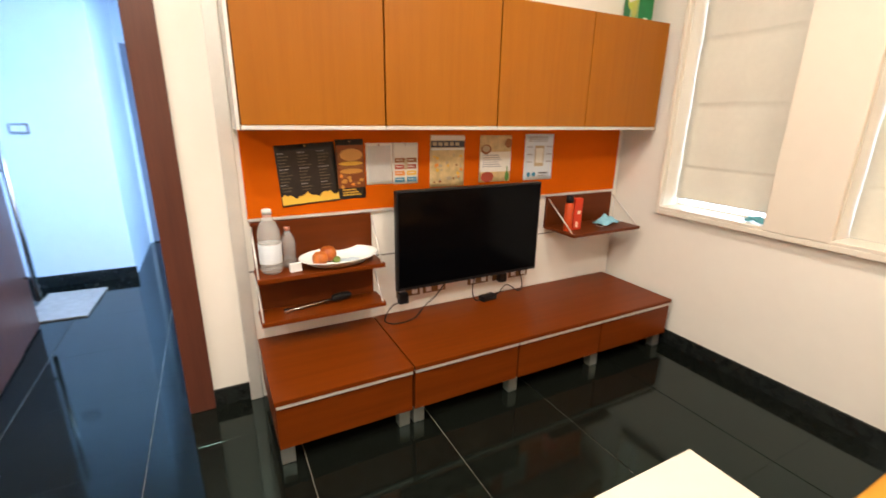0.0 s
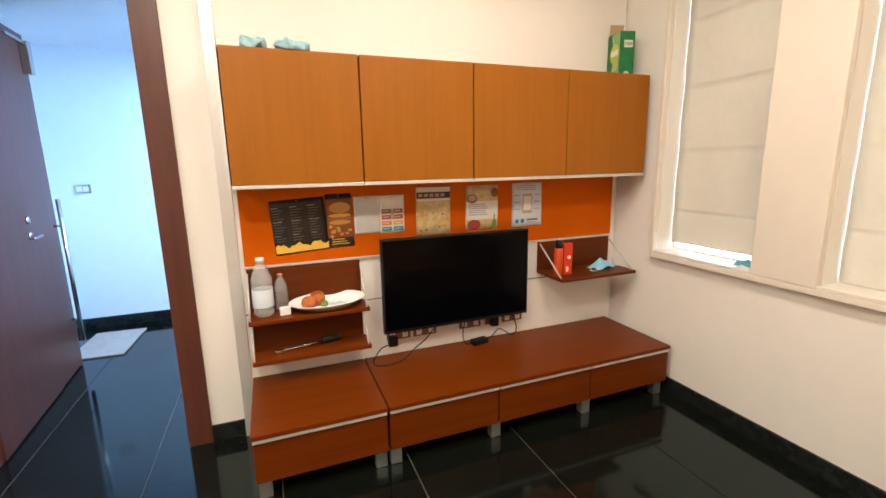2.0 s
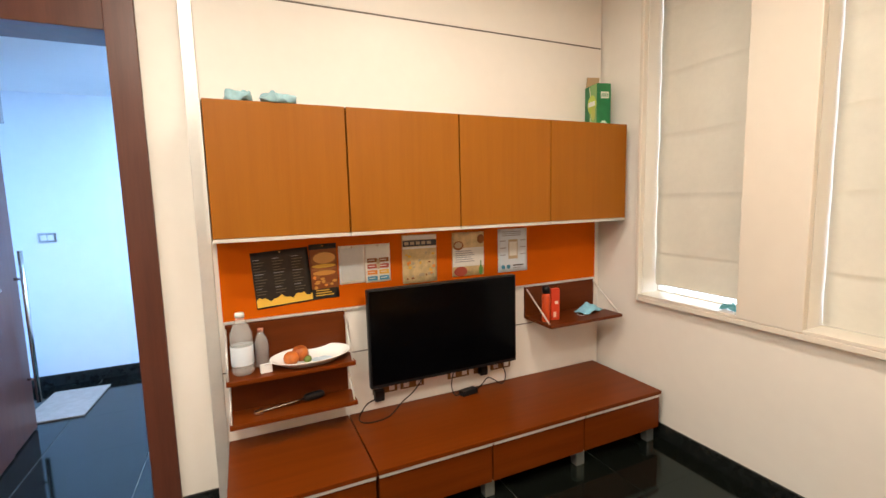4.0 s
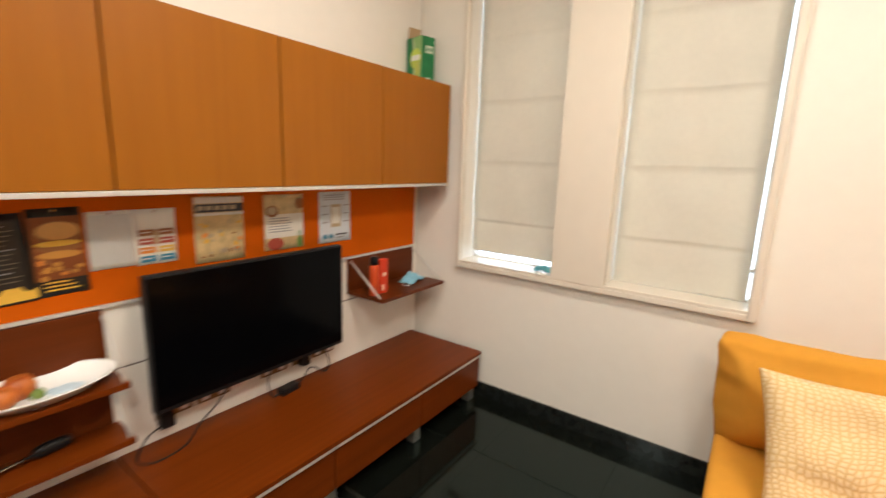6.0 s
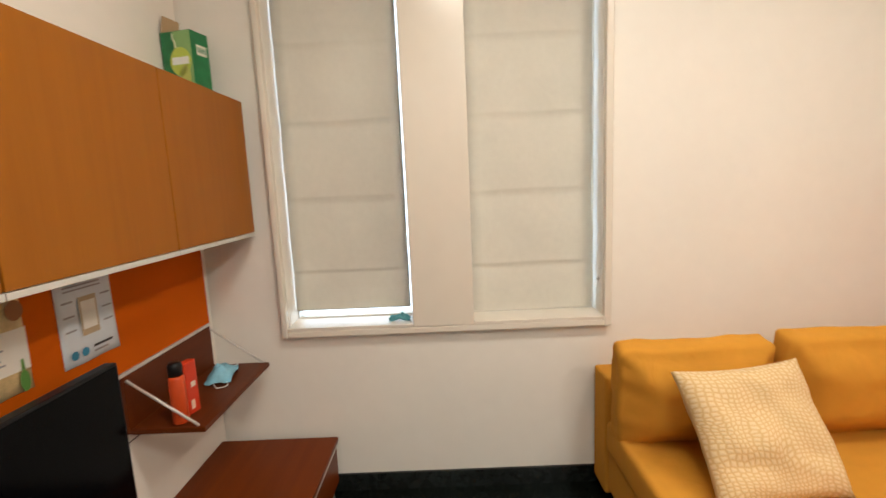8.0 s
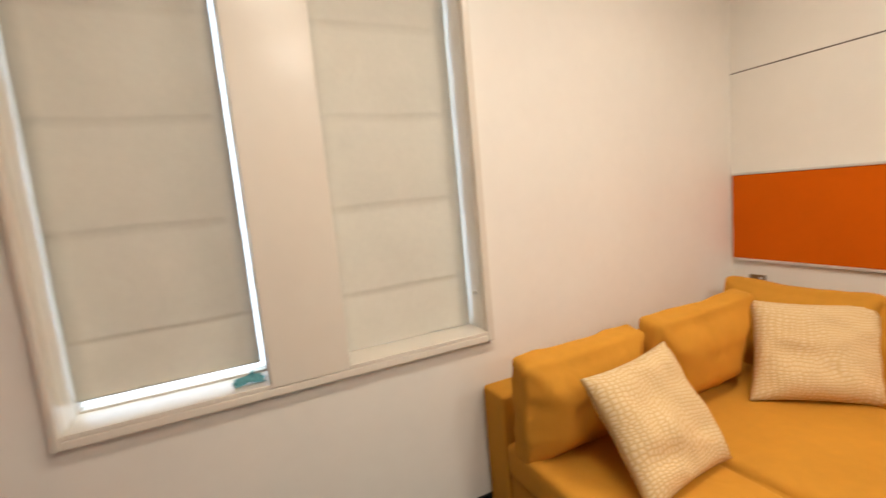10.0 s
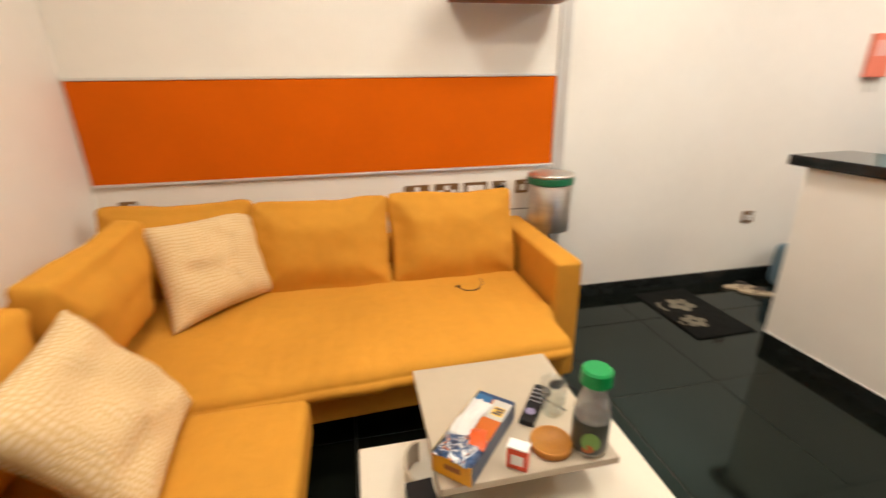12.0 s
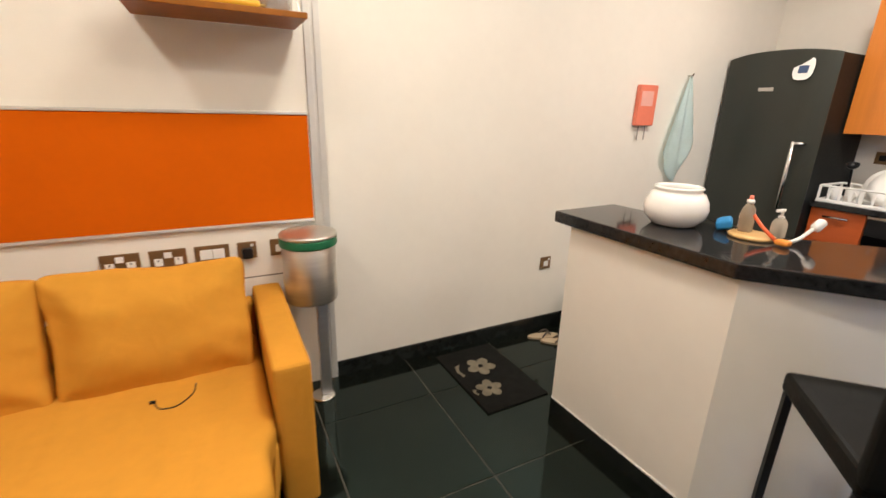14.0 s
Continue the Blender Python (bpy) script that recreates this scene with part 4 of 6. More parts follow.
def curved_door(z0, z1, name, arch=0.0):
    bm = bmesh.new()
    n, rows = 18, 10
    y0, y1 = -0.85, -0.125
    g = []
    for k in range(rows + 1):
        z = z0 + (z1 - z0) * k / rows
        row = []
        for i in range(n + 1):
            u = 2 * i / n - 1
            row.append(bm.verts.new((FX - 0.035 + 0.05 * (1 - abs(u) ** 2.6), (y0 + y1) / 2 + u * (y1 - y0) / 2, z - arch * abs(u) ** 2.4 * (k / rows) ** 8)))
        g.append(row)
    for a, b in zip(g, g[1:]):
        for i in range(n):
            bm.faces.new((a[i], a[i + 1], b[i + 1], b[i]))
    bmesh.ops.recalc_face_normals(bm, faces=bm.faces[:])
    r = bmesh.ops.extrude_face_region(bm, geom=bm.faces[:])
    for v in r["geom"]:
        if isinstance(v, bmesh.types.BMVert):
            v.co.x = FX - 0.036 - 0.004
    bmesh.ops.recalc_face_normals(bm, faces=bm.faces[:])
    return part(name, bm, FRIDGE_M, fg)


fd = curved_door(0.72, 1.995, "door", 0.035)
fz = curved_door(0.06, 0.71, "freezer_door")
for z0, z1, on in ((0.92, 1.39, fd), (0.30, 0.66, fz)):
    h = tube([(FX + 0.045, -0.245, z0), (FX + 0.045, -0.245, z1)], 0.014)
    tube([(FX + 0.045, -0.252, z1 - 0.012), (FX + 0.045, -0.185, z1 - 0.012)], 0.012, bm=h)
    tube([(FX + 0.0, -0.195, z1 - 0.012), (FX + 0.045, -0.195, z1 - 0.012)], 0.010, bm=h)
    tube([(FX + 0.0, -0.245, z0 + 0.03), (FX + 0.045, -0.245, z0 + 0.03)], 0.010, bm=h)
    part("handle", h, STEEL, on, smooth=True)
part("badge", box(FX + 0.0145, FX + 0.017, -0.57, -0.47, 1.725, 1.75), ALU, fd)
st = slab([(0.075 * math.copysign(abs(math.cos(k * math.pi / 14)) ** 0.7, math.cos(k * math.pi / 14)), 0.062 * math.copysign(abs(math.sin(k * math.pi / 14)) ** 0.7, math.sin(k * math.pi / 14))) for k in range(28)], 0, 0.002)
sticker = part("sticker", st, WHITE_PL, fg, "white sticker with a dark blue square", at=pose(FX + 0.012, -0.31, 1.865, 0, 80, 0))
part("sticker_print", box(-0.02, 0.03, -0.03, 0.03, 0.0022, 0.003), plain("sticker_blue", (0.05, 0.08, 0.16)), sticker)

# ---- kitchen run on the west wall ----
kb = thing("base_cabinet", "red-orange kitchen drawer cabinet with steel bar handles", "cabinet", group="kitchen base cabinets")
part("body", box(W + 0.002, -2.500, -0.118, 0.20, 0.10, 0.948), KITCH_LOW, kb)
part("plinth", box(W + 0.002, -2.550, -0.118, 0.20, 0.001, 0.099), SKIRT_M, kb)
for z0, z1 in ((0.10, 0.48), (0.484, 0.71), (0.714, 0.945)):
    kd = part("drawer_front", box(-2.499, -2.478, -0.115, 0.197, z0, z1, 0.002), KITCH_LOW, kb)
    part("handle", tube([(-2.460, -0.03, z1 - 0.05), (-2.460, 0.11, z1 - 0.05)], 0.007), STEEL, kd, smooth=True)
ov = thing("oven", "black built-in oven with a steel bar handle", "oven")
part("body", box(W + 0.002, -2.500, 0.202, 0.802, 0.10, 0.948), BLACK_PL, ov)
part("door", box(-2.499, -2.476, 0.205, 0.799, 0.14, 0.81, 0.003), SCREEN, ov)
part("control_panel", box(-2.499, -2.476, 0.205, 0.799, 0.814, 0.925, 0.003), BLACK_PL, ov)
part("trim_strip", box(-2.499, -2.474, 0.205, 0.799, 0.927, 0.945, 0.002), STEEL, ov)
part("handle", tube([(-2.450, 0.26, 0.75), (-2.450, 0.74, 0.75)], 0.009), STEEL, ov, smooth=True)
kb2 = thing("base_cabinet", "red-orange kitchen cabinet with two doors", "cabinet", group="kitchen base cabinets")
part("body", box(W + 0.002, -2.500, 0.804, 2.0, 0.10, 0.948), KITCH_LOW, kb2)
part("door", box(-2.499, -2.478, 0.807, 1.40, 0.10, 0.945, 0.002), KITCH_LOW, kb2)
part("door", box(-2.499, -2.478, 1.404, 1.997, 0.10, 0.945, 0.002), KITCH_LOW, kb2)
kt = tagged(part("worktop", box(W + 0.002, -2.450, -0.120, 2.02, 0.95, 0.99, 0.004), GRANITE), "polished black granite kitchen worktop", "worktop")


def kitchen_wall_cabinet(y0, y1, z0):
    c = thing("wall_cabinet", "orange kitchen wall cabinet with a plain flat door", "cabinet", group="kitchen wall cabinets")
    part("body", box(W + 0.002, -2.650, y0, y1, z0, 2.35, 0.002), KITCH, c)
    kdoor = part("door", box(-2.649, -2.630, y0 + 0.002, y1 - 0.002, z0, 2.35, 0.002), KITCH, c)
    part("knob", lathe([(0, 0.024), (0.011, 0.021), (0.013, 0.014), (0.006, 0.009), (0.006, 0.0), (0, 0.0)], 16, m=pose(-2.630, y1 - 0.045, z0 + 0.055, 0, 90, 0)), STEEL, kdoor, smooth=True)


kitchen_wall_cabinet(-0.120, 0.26, 1.45)
kitchen_wall_cabinet(0.262, 0.95, 1.68)
kitchen_wall_cabinet(0.952, 1.6, 1.45)
hd = thing("cooker_hood", "slim white cooker hood under a wall cabinet", "cooker hood")
part("hood", box(W + 0.002, -2.550, 0.264, 0.948, 1.62, 1.678, 0.006), WHITE_PL, hd)
part("front_lip", box(-2.548, -2.530, 0.264, 0.948, 1.625, 1.66, 0.004), STEEL, hd)
for y in (0.02, 0.16):
    p = thing("socket", "bronze kitchen wall socket plate", "socket", pose(W + 0.001, y, 1.285, 0, 0, 90), "wall sockets")
    part("plate", box(-0.045, 0.045, -0.009, 0, -0.043, 0.043, 0.003), PLATE_BR, p)
    part("insert", box(-0.02, 0.02, -0.012, -0.0092, -0.02, 0.02, 0.002), BLACK_PL, p)


def dish_rack():
    r = thing("dish_rack", "white plastic dish rack holding cups and plates on the worktop", "dish rack", pose(-2.640, 0.14, 0.9905))
    for x in (-0.15, 0.15):
        part("rail", tube([(x, -0.24, 0.11), (x, 0.24, 0.11)], 0.008), WHITE_PL, r)
        part("rail", tube([(x, -0.24, 0.012), (x, 0.24, 0.012)], 0.008), WHITE_PL, r)
        for k in range(9):
            y = -0.24 + 0.06 * k
            part("bar", box(x - 0.004, x + 0.004, y - 0.008, y + 0.008, 0.012, 0.11, 0.001), WHITE_PL, r)
    for y in (-0.24, 0.24):
        part("rail", tube([(-0.15, y, 0.11), (0.15, y, 0.11)], 0.008), WHITE_PL, r)
        part("rail", tube([(-0.15, y, 0.012), (0.15, y, 0.012)], 0.008), WHITE_PL, r)
    part("tray", box(-0.16, 0.16, -0.25, 0.25, 0.0, 0.008, 0.002), WHITE_PL, r)
    pl = lathe([(0, 0), (0.07, 0.0), (0.12, 0.018), (0.122, 0.021), (0.07, 0.006), (0, 0.006)])
    first = thing("plate", "white dinner plate standing in the dish rack", "plate", pose(-2.620, 0.21, 1.12, 0, 70, 0), "plates in the rack")
    part("dish", pl, WHITE_CER, first, smooth=True)
    copy_thing(first, pose(-2.580, 0.24, 1.12, 10, 72, 0))
    mug = thing("mug", "white mug standing upside down in the rack", "mug", pose(-2.580, -0.05, 1.0), "mugs in the rack")
    part("body", lathe([(0, 0.09), (0.034, 0.09), (0.038, 0.08), (0.038, 0.0), (0.034, 0.0), (0.034, 0.084), (0, 0.084)]), WHITE_CER, mug, smooth=True)
    part("handle", tube(curve_pts([(0.037, 0, 0.07), (0.062, 0, 0.06), (0.062, 0, 0.03), (0.037, 0, 0.02)], 5), 0.005), WHITE_CER, mug, smooth=True)
    copy_thing(mug, pose(-2.580, 0.05, 1.0, 0, 0, 40))
    lad = thing("ladle", "dark plastic ladle standing in the dish rack", "ladle", pose(-2.700, -0.02, 1.0, 0, 20, 10))
    part("handle", tube([(0, 0, 0.0), (0, 0, 0.24)], 0.008), BLACK_PL, lad)
    part("bowl", lathe([(0, 0), (0.02, 0.004), (0.035, 0.02), (0.038, 0.035), (0.034, 0.034), (0.02, 0.012), (0, 0.008)], 18, m=pose(0, 0, 0.235)), BLACK_PL, lad, smooth=True)


dish_rack()

# ---- coffee table with a tray table on it ----
ct = thing("coffee_table", "cream laminate low coffee table on dark legs", "coffee table")
part("tabletop", box(1.335, 2.148, 0.68, 1.375, 0.385, 0.42, 0.004), TABLE_M, ct)
for x in (1.375, 2.108):
    for y in (0.72, 1.335):
        part("leg", box(x - 0.022, x + 0.022, y - 0.022, y + 0.022, 0.001, 0.384, 0.003), BLACK_PL, ct)
part("lower_shelf", box(1.36, 2.123, 0.705, 1.35, 0.12, 0.14, 0.003), TABLE_M, ct)
tt = thing("tray_table", "beige laminate tray table on short dark legs on the table", "tray table")
part("tabletop", box(1.488, 1.955, 0.508, 0.987, 0.528, 0.55, 0.003), TRAY_M, tt)
for x in (1.56, 1.90):
    for y in (0.71, 0.87):
        part("leg", box(x - 0.012, x + 0.012, y - 0.012, y + 0.012, 0.421, 0.527, 0.002), BLACK_PL, tt)


# ---- bar stool ----
def bar_stool(m):
    s = thing("bar_stool", "black leather bar stool with a low back on dark square legs", "stool", m)
    part("seat", box(-0.21, 0.21, -0.21, 0.21, 0.765, 0.83, 0.018, 3), LEATHER, s)
    part("backrest", box(-0.21, 0.21, 0.175, 0.215, 0.79, 1.12, 0.016, 3), LEATHER, s)
    for x in (-0.192, 0.192):
        for y in (-0.192, 0.192):
            part("leg", box(x - 0.011, x + 0.011, y - 0.011, y + 0.011, 0.001, 0.764, 0.002), BLACK_PL, s)
        part("stretcher", box(x - 0.008, x + 0.008, -0.18, 0.18, 0.355, 0.371, 0.002), CHROME, s)
    part("stretcher", box(-0.18, 0.18, -0.20, -0.184, 0.355, 0.371, 0.002), CHROME, s)
    part("stretcher", box(-0.18, 0.18, 0.184, 0.20, 0.355, 0.371, 0.002), CHROME, s)


bar_stool(pose(-0.14, 1.195, 0, 0, 0, -45))


# ---- papers pinned to the orange board ----
PAPER = material("white_paper", (0.80, 0.78, 0.72), 0.7, var=0.03, scale=8)
PAPER_BLUE = material("bluish_paper", (0.68, 0.74, 0.80), 0.6, var=0.03, scale=8)
PAPER_TAN = material("tan_printed_paper", (0.66, 0.50, 0.25), 0.6, var=0.25, scale=22)
PAPER_BLACK = material("black_glossy_print", (0.020, 0.016, 0.013), 0.4, var=0.3, scale=20)
INK = plain("dark_ink", (0.05, 0.05, 0.06))
INK_GREY = plain("grey_ink", (0.34, 0.34, 0.36))
INK_TAN = plain("tan_ink", (0.50, 0.40, 0.26))
INK_DIM = plain("dim_menu_ink", (0.17, 0.14, 0.10))
INK_BLUE = plain("blue_ink", (0.05, 0.26, 0.42))
INK_ORANGE = plain("orange_ink", (0.80, 0.28, 0.04))
INK_BROWN = plain("brown_ink", (0.30, 0.11, 0.03))
INK_YELLOW = plain("yellow_ink", (0.80, 0.48, 0.06))
INK_GREEN = plain("green_ink", (0.12, 0.30, 0.06))
INK_RED = plain("red_ink", (0.40, 0.07, 0.04))
PY0 = N - 0.0285


def sheet(name, x0, x1, z0, z1, mat, label, tilt=0.0, curl=0.006, seed=0):
    """A pinned paper, a little curled at its free lower edge; returns the Empty at its middle."""
    t = thing(name, label, "paper", pose((x0 + x1) / 2, PY0, (z0 + z1) / 2, 0, tilt, 0), "papers on the board")
    w, h = (x1 - x0) / 2, (z1 - z0) / 2
    bm = bmesh.new()
    n = 8
    g = [[bm.verts.new((-w + 2 * w * j / n, -0.0012 - curl * (1 - i / n) ** 3 * (0.5 + 0.5 * math.sin(j * 1.1 + seed)), -h + 2 * h * i / n)) for j in range(n + 1)] for i in range(n + 1)]
    for i in range(n):
        for j in range(n):
            bm.faces.new((g[i][j], g[i][j + 1], g[i + 1][j + 1], g[i + 1][j]))
    bmesh.ops.recalc_face_normals(bm, faces=bm.faces[:])
    bmesh.ops.solidify(bm, geom=bm.faces[:], thickness=0.0006)
    part("sheet", bm, mat, t, smooth=True)
    part("pin", lathe([(0, -0.004), (0.004, -0.003), (0.004, 0), (0, 0)], 10, m=pose(0, -0.002, h - 0.01, 90, 0, 0)), STEEL, t)
    return t


def print_bar(t, x0, x1, z0, z1, mat, y=-0.0085):
    part("print_block", box(x0, x1, y, y + 0.0005, z0, z1), mat, t)


def print_spot(t, x, z, rx, rz, mat, y=-0.0085):
    part("print_block", lathe([(0, 0), (1, 0), (1, 0.0005), (0, 0.0005)], 20, m=Matrix.Translation((x, y, z)) @ Matrix.Diagonal((rx, 1, rz, 1)) @ Matrix.Rotation(radians(90), 4, "X")), mat, t)


m1 = sheet("menu_leaflet", 1.157, 1.437, 1.014, 1.304, PAPER_BLACK, "creased black restaurant menu with a yellow lower edge", -3.5, 0.004)
for col in range(3):
    cx = -0.10 + col * 0.092
    for k in range(13):
        wd = 0.030 + 0.03 * ((k * 37 + col * 11) % 10) / 10
        print_bar(m1, cx - 0.032, cx - 0.032 + wd, 0.105 - k * 0.0148, 0.108 - k * 0.0148, INK_DIM if k % 5 else INK_GREY)
wave = bmesh.new()
top = [(-0.137 + 0.0137 * i, -0.098 + 0.010 * math.sin(i * 0.9) + 0.006 * math.sin(i * 2.3)) for i in range(21)]
row0 = [wave.verts.new((x, -0.0095, -0.1365)) for x, z in top]
row1 = [wave.verts.new((x, -0.0085, z)) for x, z in top]
for i in range(20):
    wave.faces.new((row0[i], row0[i + 1], row1[i + 1], row1[i]))
bmesh.ops.recalc_face_normals(wave, faces=wave.faces[:])
part("print_block", wave, INK_YELLOW, m1, "wavy yellow printed edge")
m2 = sheet("menu_leaflet", 1.436, 1.580, 1.026, 1.322, PAPER_BLACK, "dark menu leaflet with a printed burger", -1, 0.004)
print_bar(m2, -0.070, 0.070, -0.092, 0.120, plain("dark_red_print", (0.24, 0.065, 0.012)))
print_spot(m2, 0.0, 0.062, 0.066, 0.044, INK_BROWN, -0.0095)
print_spot(m2, 0.004, 0.072, 0.058, 0.030, plain("bun_print", (0.70, 0.36, 0.10)), -0.0102)
print_spot(m2, 0.0, 0.030, 0.062, 0.010, INK_YELLOW, -0.0102)
print_spot(m2, 0.0, 0.014, 0.064, 0.013, INK_BROWN, -0.0098)
FRIES = plain("fries_print", (0.60, 0.28, 0.05))
print_spot(m2, 0.0, -0.008, 0.060, 0.013, FRIES, -0.0102)
for q in range(12):
    random.seed(300 + q)
    print_spot(m2, random.uniform(-0.055, 0.055), random.uniform(-0.085, -0.028), random.uniform(0.008, 0.016), random.uniform(0.005, 0.010), random.choice((FRIES, INK_BROWN, INK_ORANGE)), -0.0100 - 0.0001 * q)
for k in range(3):
    print_bar(m2, -0.05, 0.02 + 0.012 * k, -0.104 - k * 0.013, -0.099 - k * 0.013, INK_YELLOW)
l2 = sheet("folded_leaflet", 1.588, 1.732, 1.092, 1.302, PAPER, "white blank half of a folded leaflet", 0, 0.005, 1)
print_bar(l2, -0.062, 0.062, -0.09, 0.092, plain("faint_print", (0.62, 0.62, 0.60)), -0.0075)
l3 = sheet("folded_leaflet", 1.733, 1.879, 1.087, 1.302, PAPER, "white leaflet half with rows of coloured printed boxes", 0, 0.005, 2)
for r, (ca, cb) in enumerate(((INK_BROWN, INK_BROWN), (INK_RED, INK_RED), (INK_ORANGE, INK_YELLOW), (INK_BLUE, INK_BLUE))):
    zz = 0.018 - r * 0.034
    print_bar(l3, -0.062, -0.006, zz - 0.013, zz + 0.011, ca)
    print_bar(l3, 0.006, 0.062, zz - 0.013, zz + 0.011, cb)
    for q in range(2):
        print_bar(l3, -0.055 + 0.068 * q, -0.02 + 0.068 * q, zz - 0.002, zz + 0.002, PAPER, -0.0092)
print_spot(l3, 0.0, -0.004, 0.011, 0.03, INK_TAN, -0.0095)
p3 = sheet("printed_poster", 1.951, 2.168, 1.057, 1.340, PAPER_TAN, "tan food poster with a dark title band", 0.5, 0.005, 3)
print_bar(p3, -0.105, 0.105, 0.075, 0.11, INK)
for q in range(5):
    print_bar(p3, -0.095 + 0.035 * q, -0.07 + 0.035 * q, 0.084, 0.102, INK_TAN, -0.0092)
print_bar(p3, -0.105, 0.105, 0.113, 0.138, PAPER)
print_bar(p3, -0.105, 0.105, 0.06, 0.072, PAPER)
for q in range(26):
    random.seed(100 + q)
    print_spot(p3, random.uniform(-0.09, 0.09), random.uniform(-0.13, 0.05), random.uniform(0.004, 0.012), random.uniform(0.004, 0.012), random.choice((INK_BROWN, INK_ORANGE, INK_YELLOW, INK_TAN)))
p4 = sheet("printed_poster", 2.270, 2.491, 1.067, 1.337, PAPER_TAN, "tan and white recipe poster with printed bowls", 0.5, 0.005, 4)
print_bar(p4, -0.108, 0.108, -0.075, 0.04, PAPER)
print_spot(p4, -0.07, 0.055, 0.035, 0.028, INK_BROWN, -0.0092)
print_spot(p4, -0.07, 0.058, 0.026, 0.019, INK_TAN, -0.0099)
print_spot(p4, 0.085, 0.09, 0.025, 0.028, INK_BROWN, -0.0092)
print_spot(p4, -0.055, -0.105, 0.045, 0.030, INK_RED, -0.0092)
print_spot(p4, 0.085, -0.105, 0.014, 0.030, INK_GREEN, -0.0092)
print_bar(p4, 0.081, 0.089, -0.08, -0.045, INK_GREEN, -0.0092)
for q in range(6):
    print_bar(p4, -0.09, 0.02 + 0.01 * (q % 3), 0.018 - q * 0.013, 0.023 - q * 0.013, INK_GREY, -0.0092)
p5 = sheet("printed_notice", 2.594, 2.815, 1.064, 1.342, PAPER_BLUE, "bluish white printed notice with a pale panel and grey text", 0, 0.005, 5)
print_bar(p5, -0.035, 0.035, -0.055, 0.07, INK_TAN)
print_bar(p5, -0.028, 0.028, -0.035, 0.055, PAPER, -0.0092)
for q in range(3):
    print_bar(p5, -0.085, 0.06, 0.118 - q * 0.012, 0.123 - q * 0.012, INK_GREY)
for q in range(3):
    print_bar(p5, -0.095, -0.055, 0.06 - 0.045 * q, 0.066 - 0.045 * q, INK_GREY)
    print_bar(p5, 0.055, 0.095, 0.06 - 0.045 * q, 0.066 - 0.045 * q, INK_GREY)
print_spot(p5, -0.075, -0.105, 0.014, 0.014, INK_BLUE)
print_spot(p5, -0.035, -0.105, 0.014, 0.014, INK_BLUE)
print_bar(p5, 0.0, 0.08, -0.102, -0.094, INK)
print_bar(p5, 0.0, 0.06, -0.118, -0.112, INK_GREY)


# ---- on the shelves of the wall unit ----
def bottle(x, y, z, h, r, label, cap, wrap=True):
    b = thing("water_bottle", label, "bottle", pose(x, y, z))
    prof = [(0, 0.004), (r * 0.8, 0.0), (r, 0.012)]
    for k in range(6):
        zz = 0.03 + k * (h * 0.6 - 0.03) / 6
        prof += [(r, zz), (r * 0.965, zz + 0.008), (r, zz + 0.016)]
    prof += [(r, h * 0.64), (r * 0.8, h * 0.76), (r * 0.42, h * 0.88), (r * 0.36, h * 0.93), (0, h * 0.93)]
    part("shell", lathe(prof, 28), CLEAR, b, smooth=True)
    part("cap", lathe([(0, h), (r * 0.40, h), (r * 0.42, h * 0.985), (r * 0.42, h * 0.932), (0, h * 0.932)], 20), cap, b, smooth=True)
    if wrap:
        part("label_wrap", lathe([(r + 0.0008, h * 0.17), (r + 0.0012, h * 0.175), (r + 0.0012, h * 0.47), (r + 0.0008, h * 0.475)], 28), PAPER_BLUE, b, smooth=True)


bottle(1.083, 2.832, 0.7135, 0.305, 0.051, "clear plastic water bottle with a pale label on the shelf", plain("clear_cap", (0.75, 0.78, 0.74)))
bottle(1.172, 2.885, 0.7135, 0.20, 0.034, "small empty clear plastic bottle on the shelf", plain("red_cap", (0.55, 0.25, 0.18)), False)
cd = thing("small_carton", "small white square carton on the shelf", "box", pose(1.185, 2.795, 0.7135, 0, 0, 8))
part("carton", box(-0.027, 0.027, -0.012, 0.012, 0.0005, 0.042, 0.002), WHITE_PL, cd)


def oval_plate(x, y, z):
    p = thing("serving_plate", "long oval white serving plate on the shelf", "plate", pose(x, y, z + 0.010, 7, 0, 4))
    prof = [(0, 0.003), (0.60, 0.002), (0.74, 0.006), (0.97, 0.034), (1.0, 0.037), (0.985, 0.040), (0.93, 0.034), (0.72, 0.012), (0, 0.009)]
    part("dish", lathe([(r, zz * 1.1) for r, zz in prof], 48, m=Matrix.Diagonal((0.205, 0.102, 1, 1))), WHITE_CER, p, smooth=True)


oval_plate(1.405, 2.822, 0.7135)


def fruit(x, y, z, r, mat, label, seed):
    bm = bmesh.new()
    bmesh.ops.create_uvsphere(bm, u_segments=20, v_segments=14, radius=r)
    for v in bm.verts:
        v.co *= 1 + 0.05 * noise.noise(v.co * 30 + Vector((seed, 0, 0)))
        rad = math.hypot(v.co.x, v.co.y)
        v.co.z -= 0.25 * r * math.exp(-(rad / (0.35 * r)) ** 2) * (1 if v.co.z > 0 else -0.6)
    tagged(part("fruit", bm, mat, at=pose(x, y, z), smooth=True), label, "fruit", "fruit on the plate")


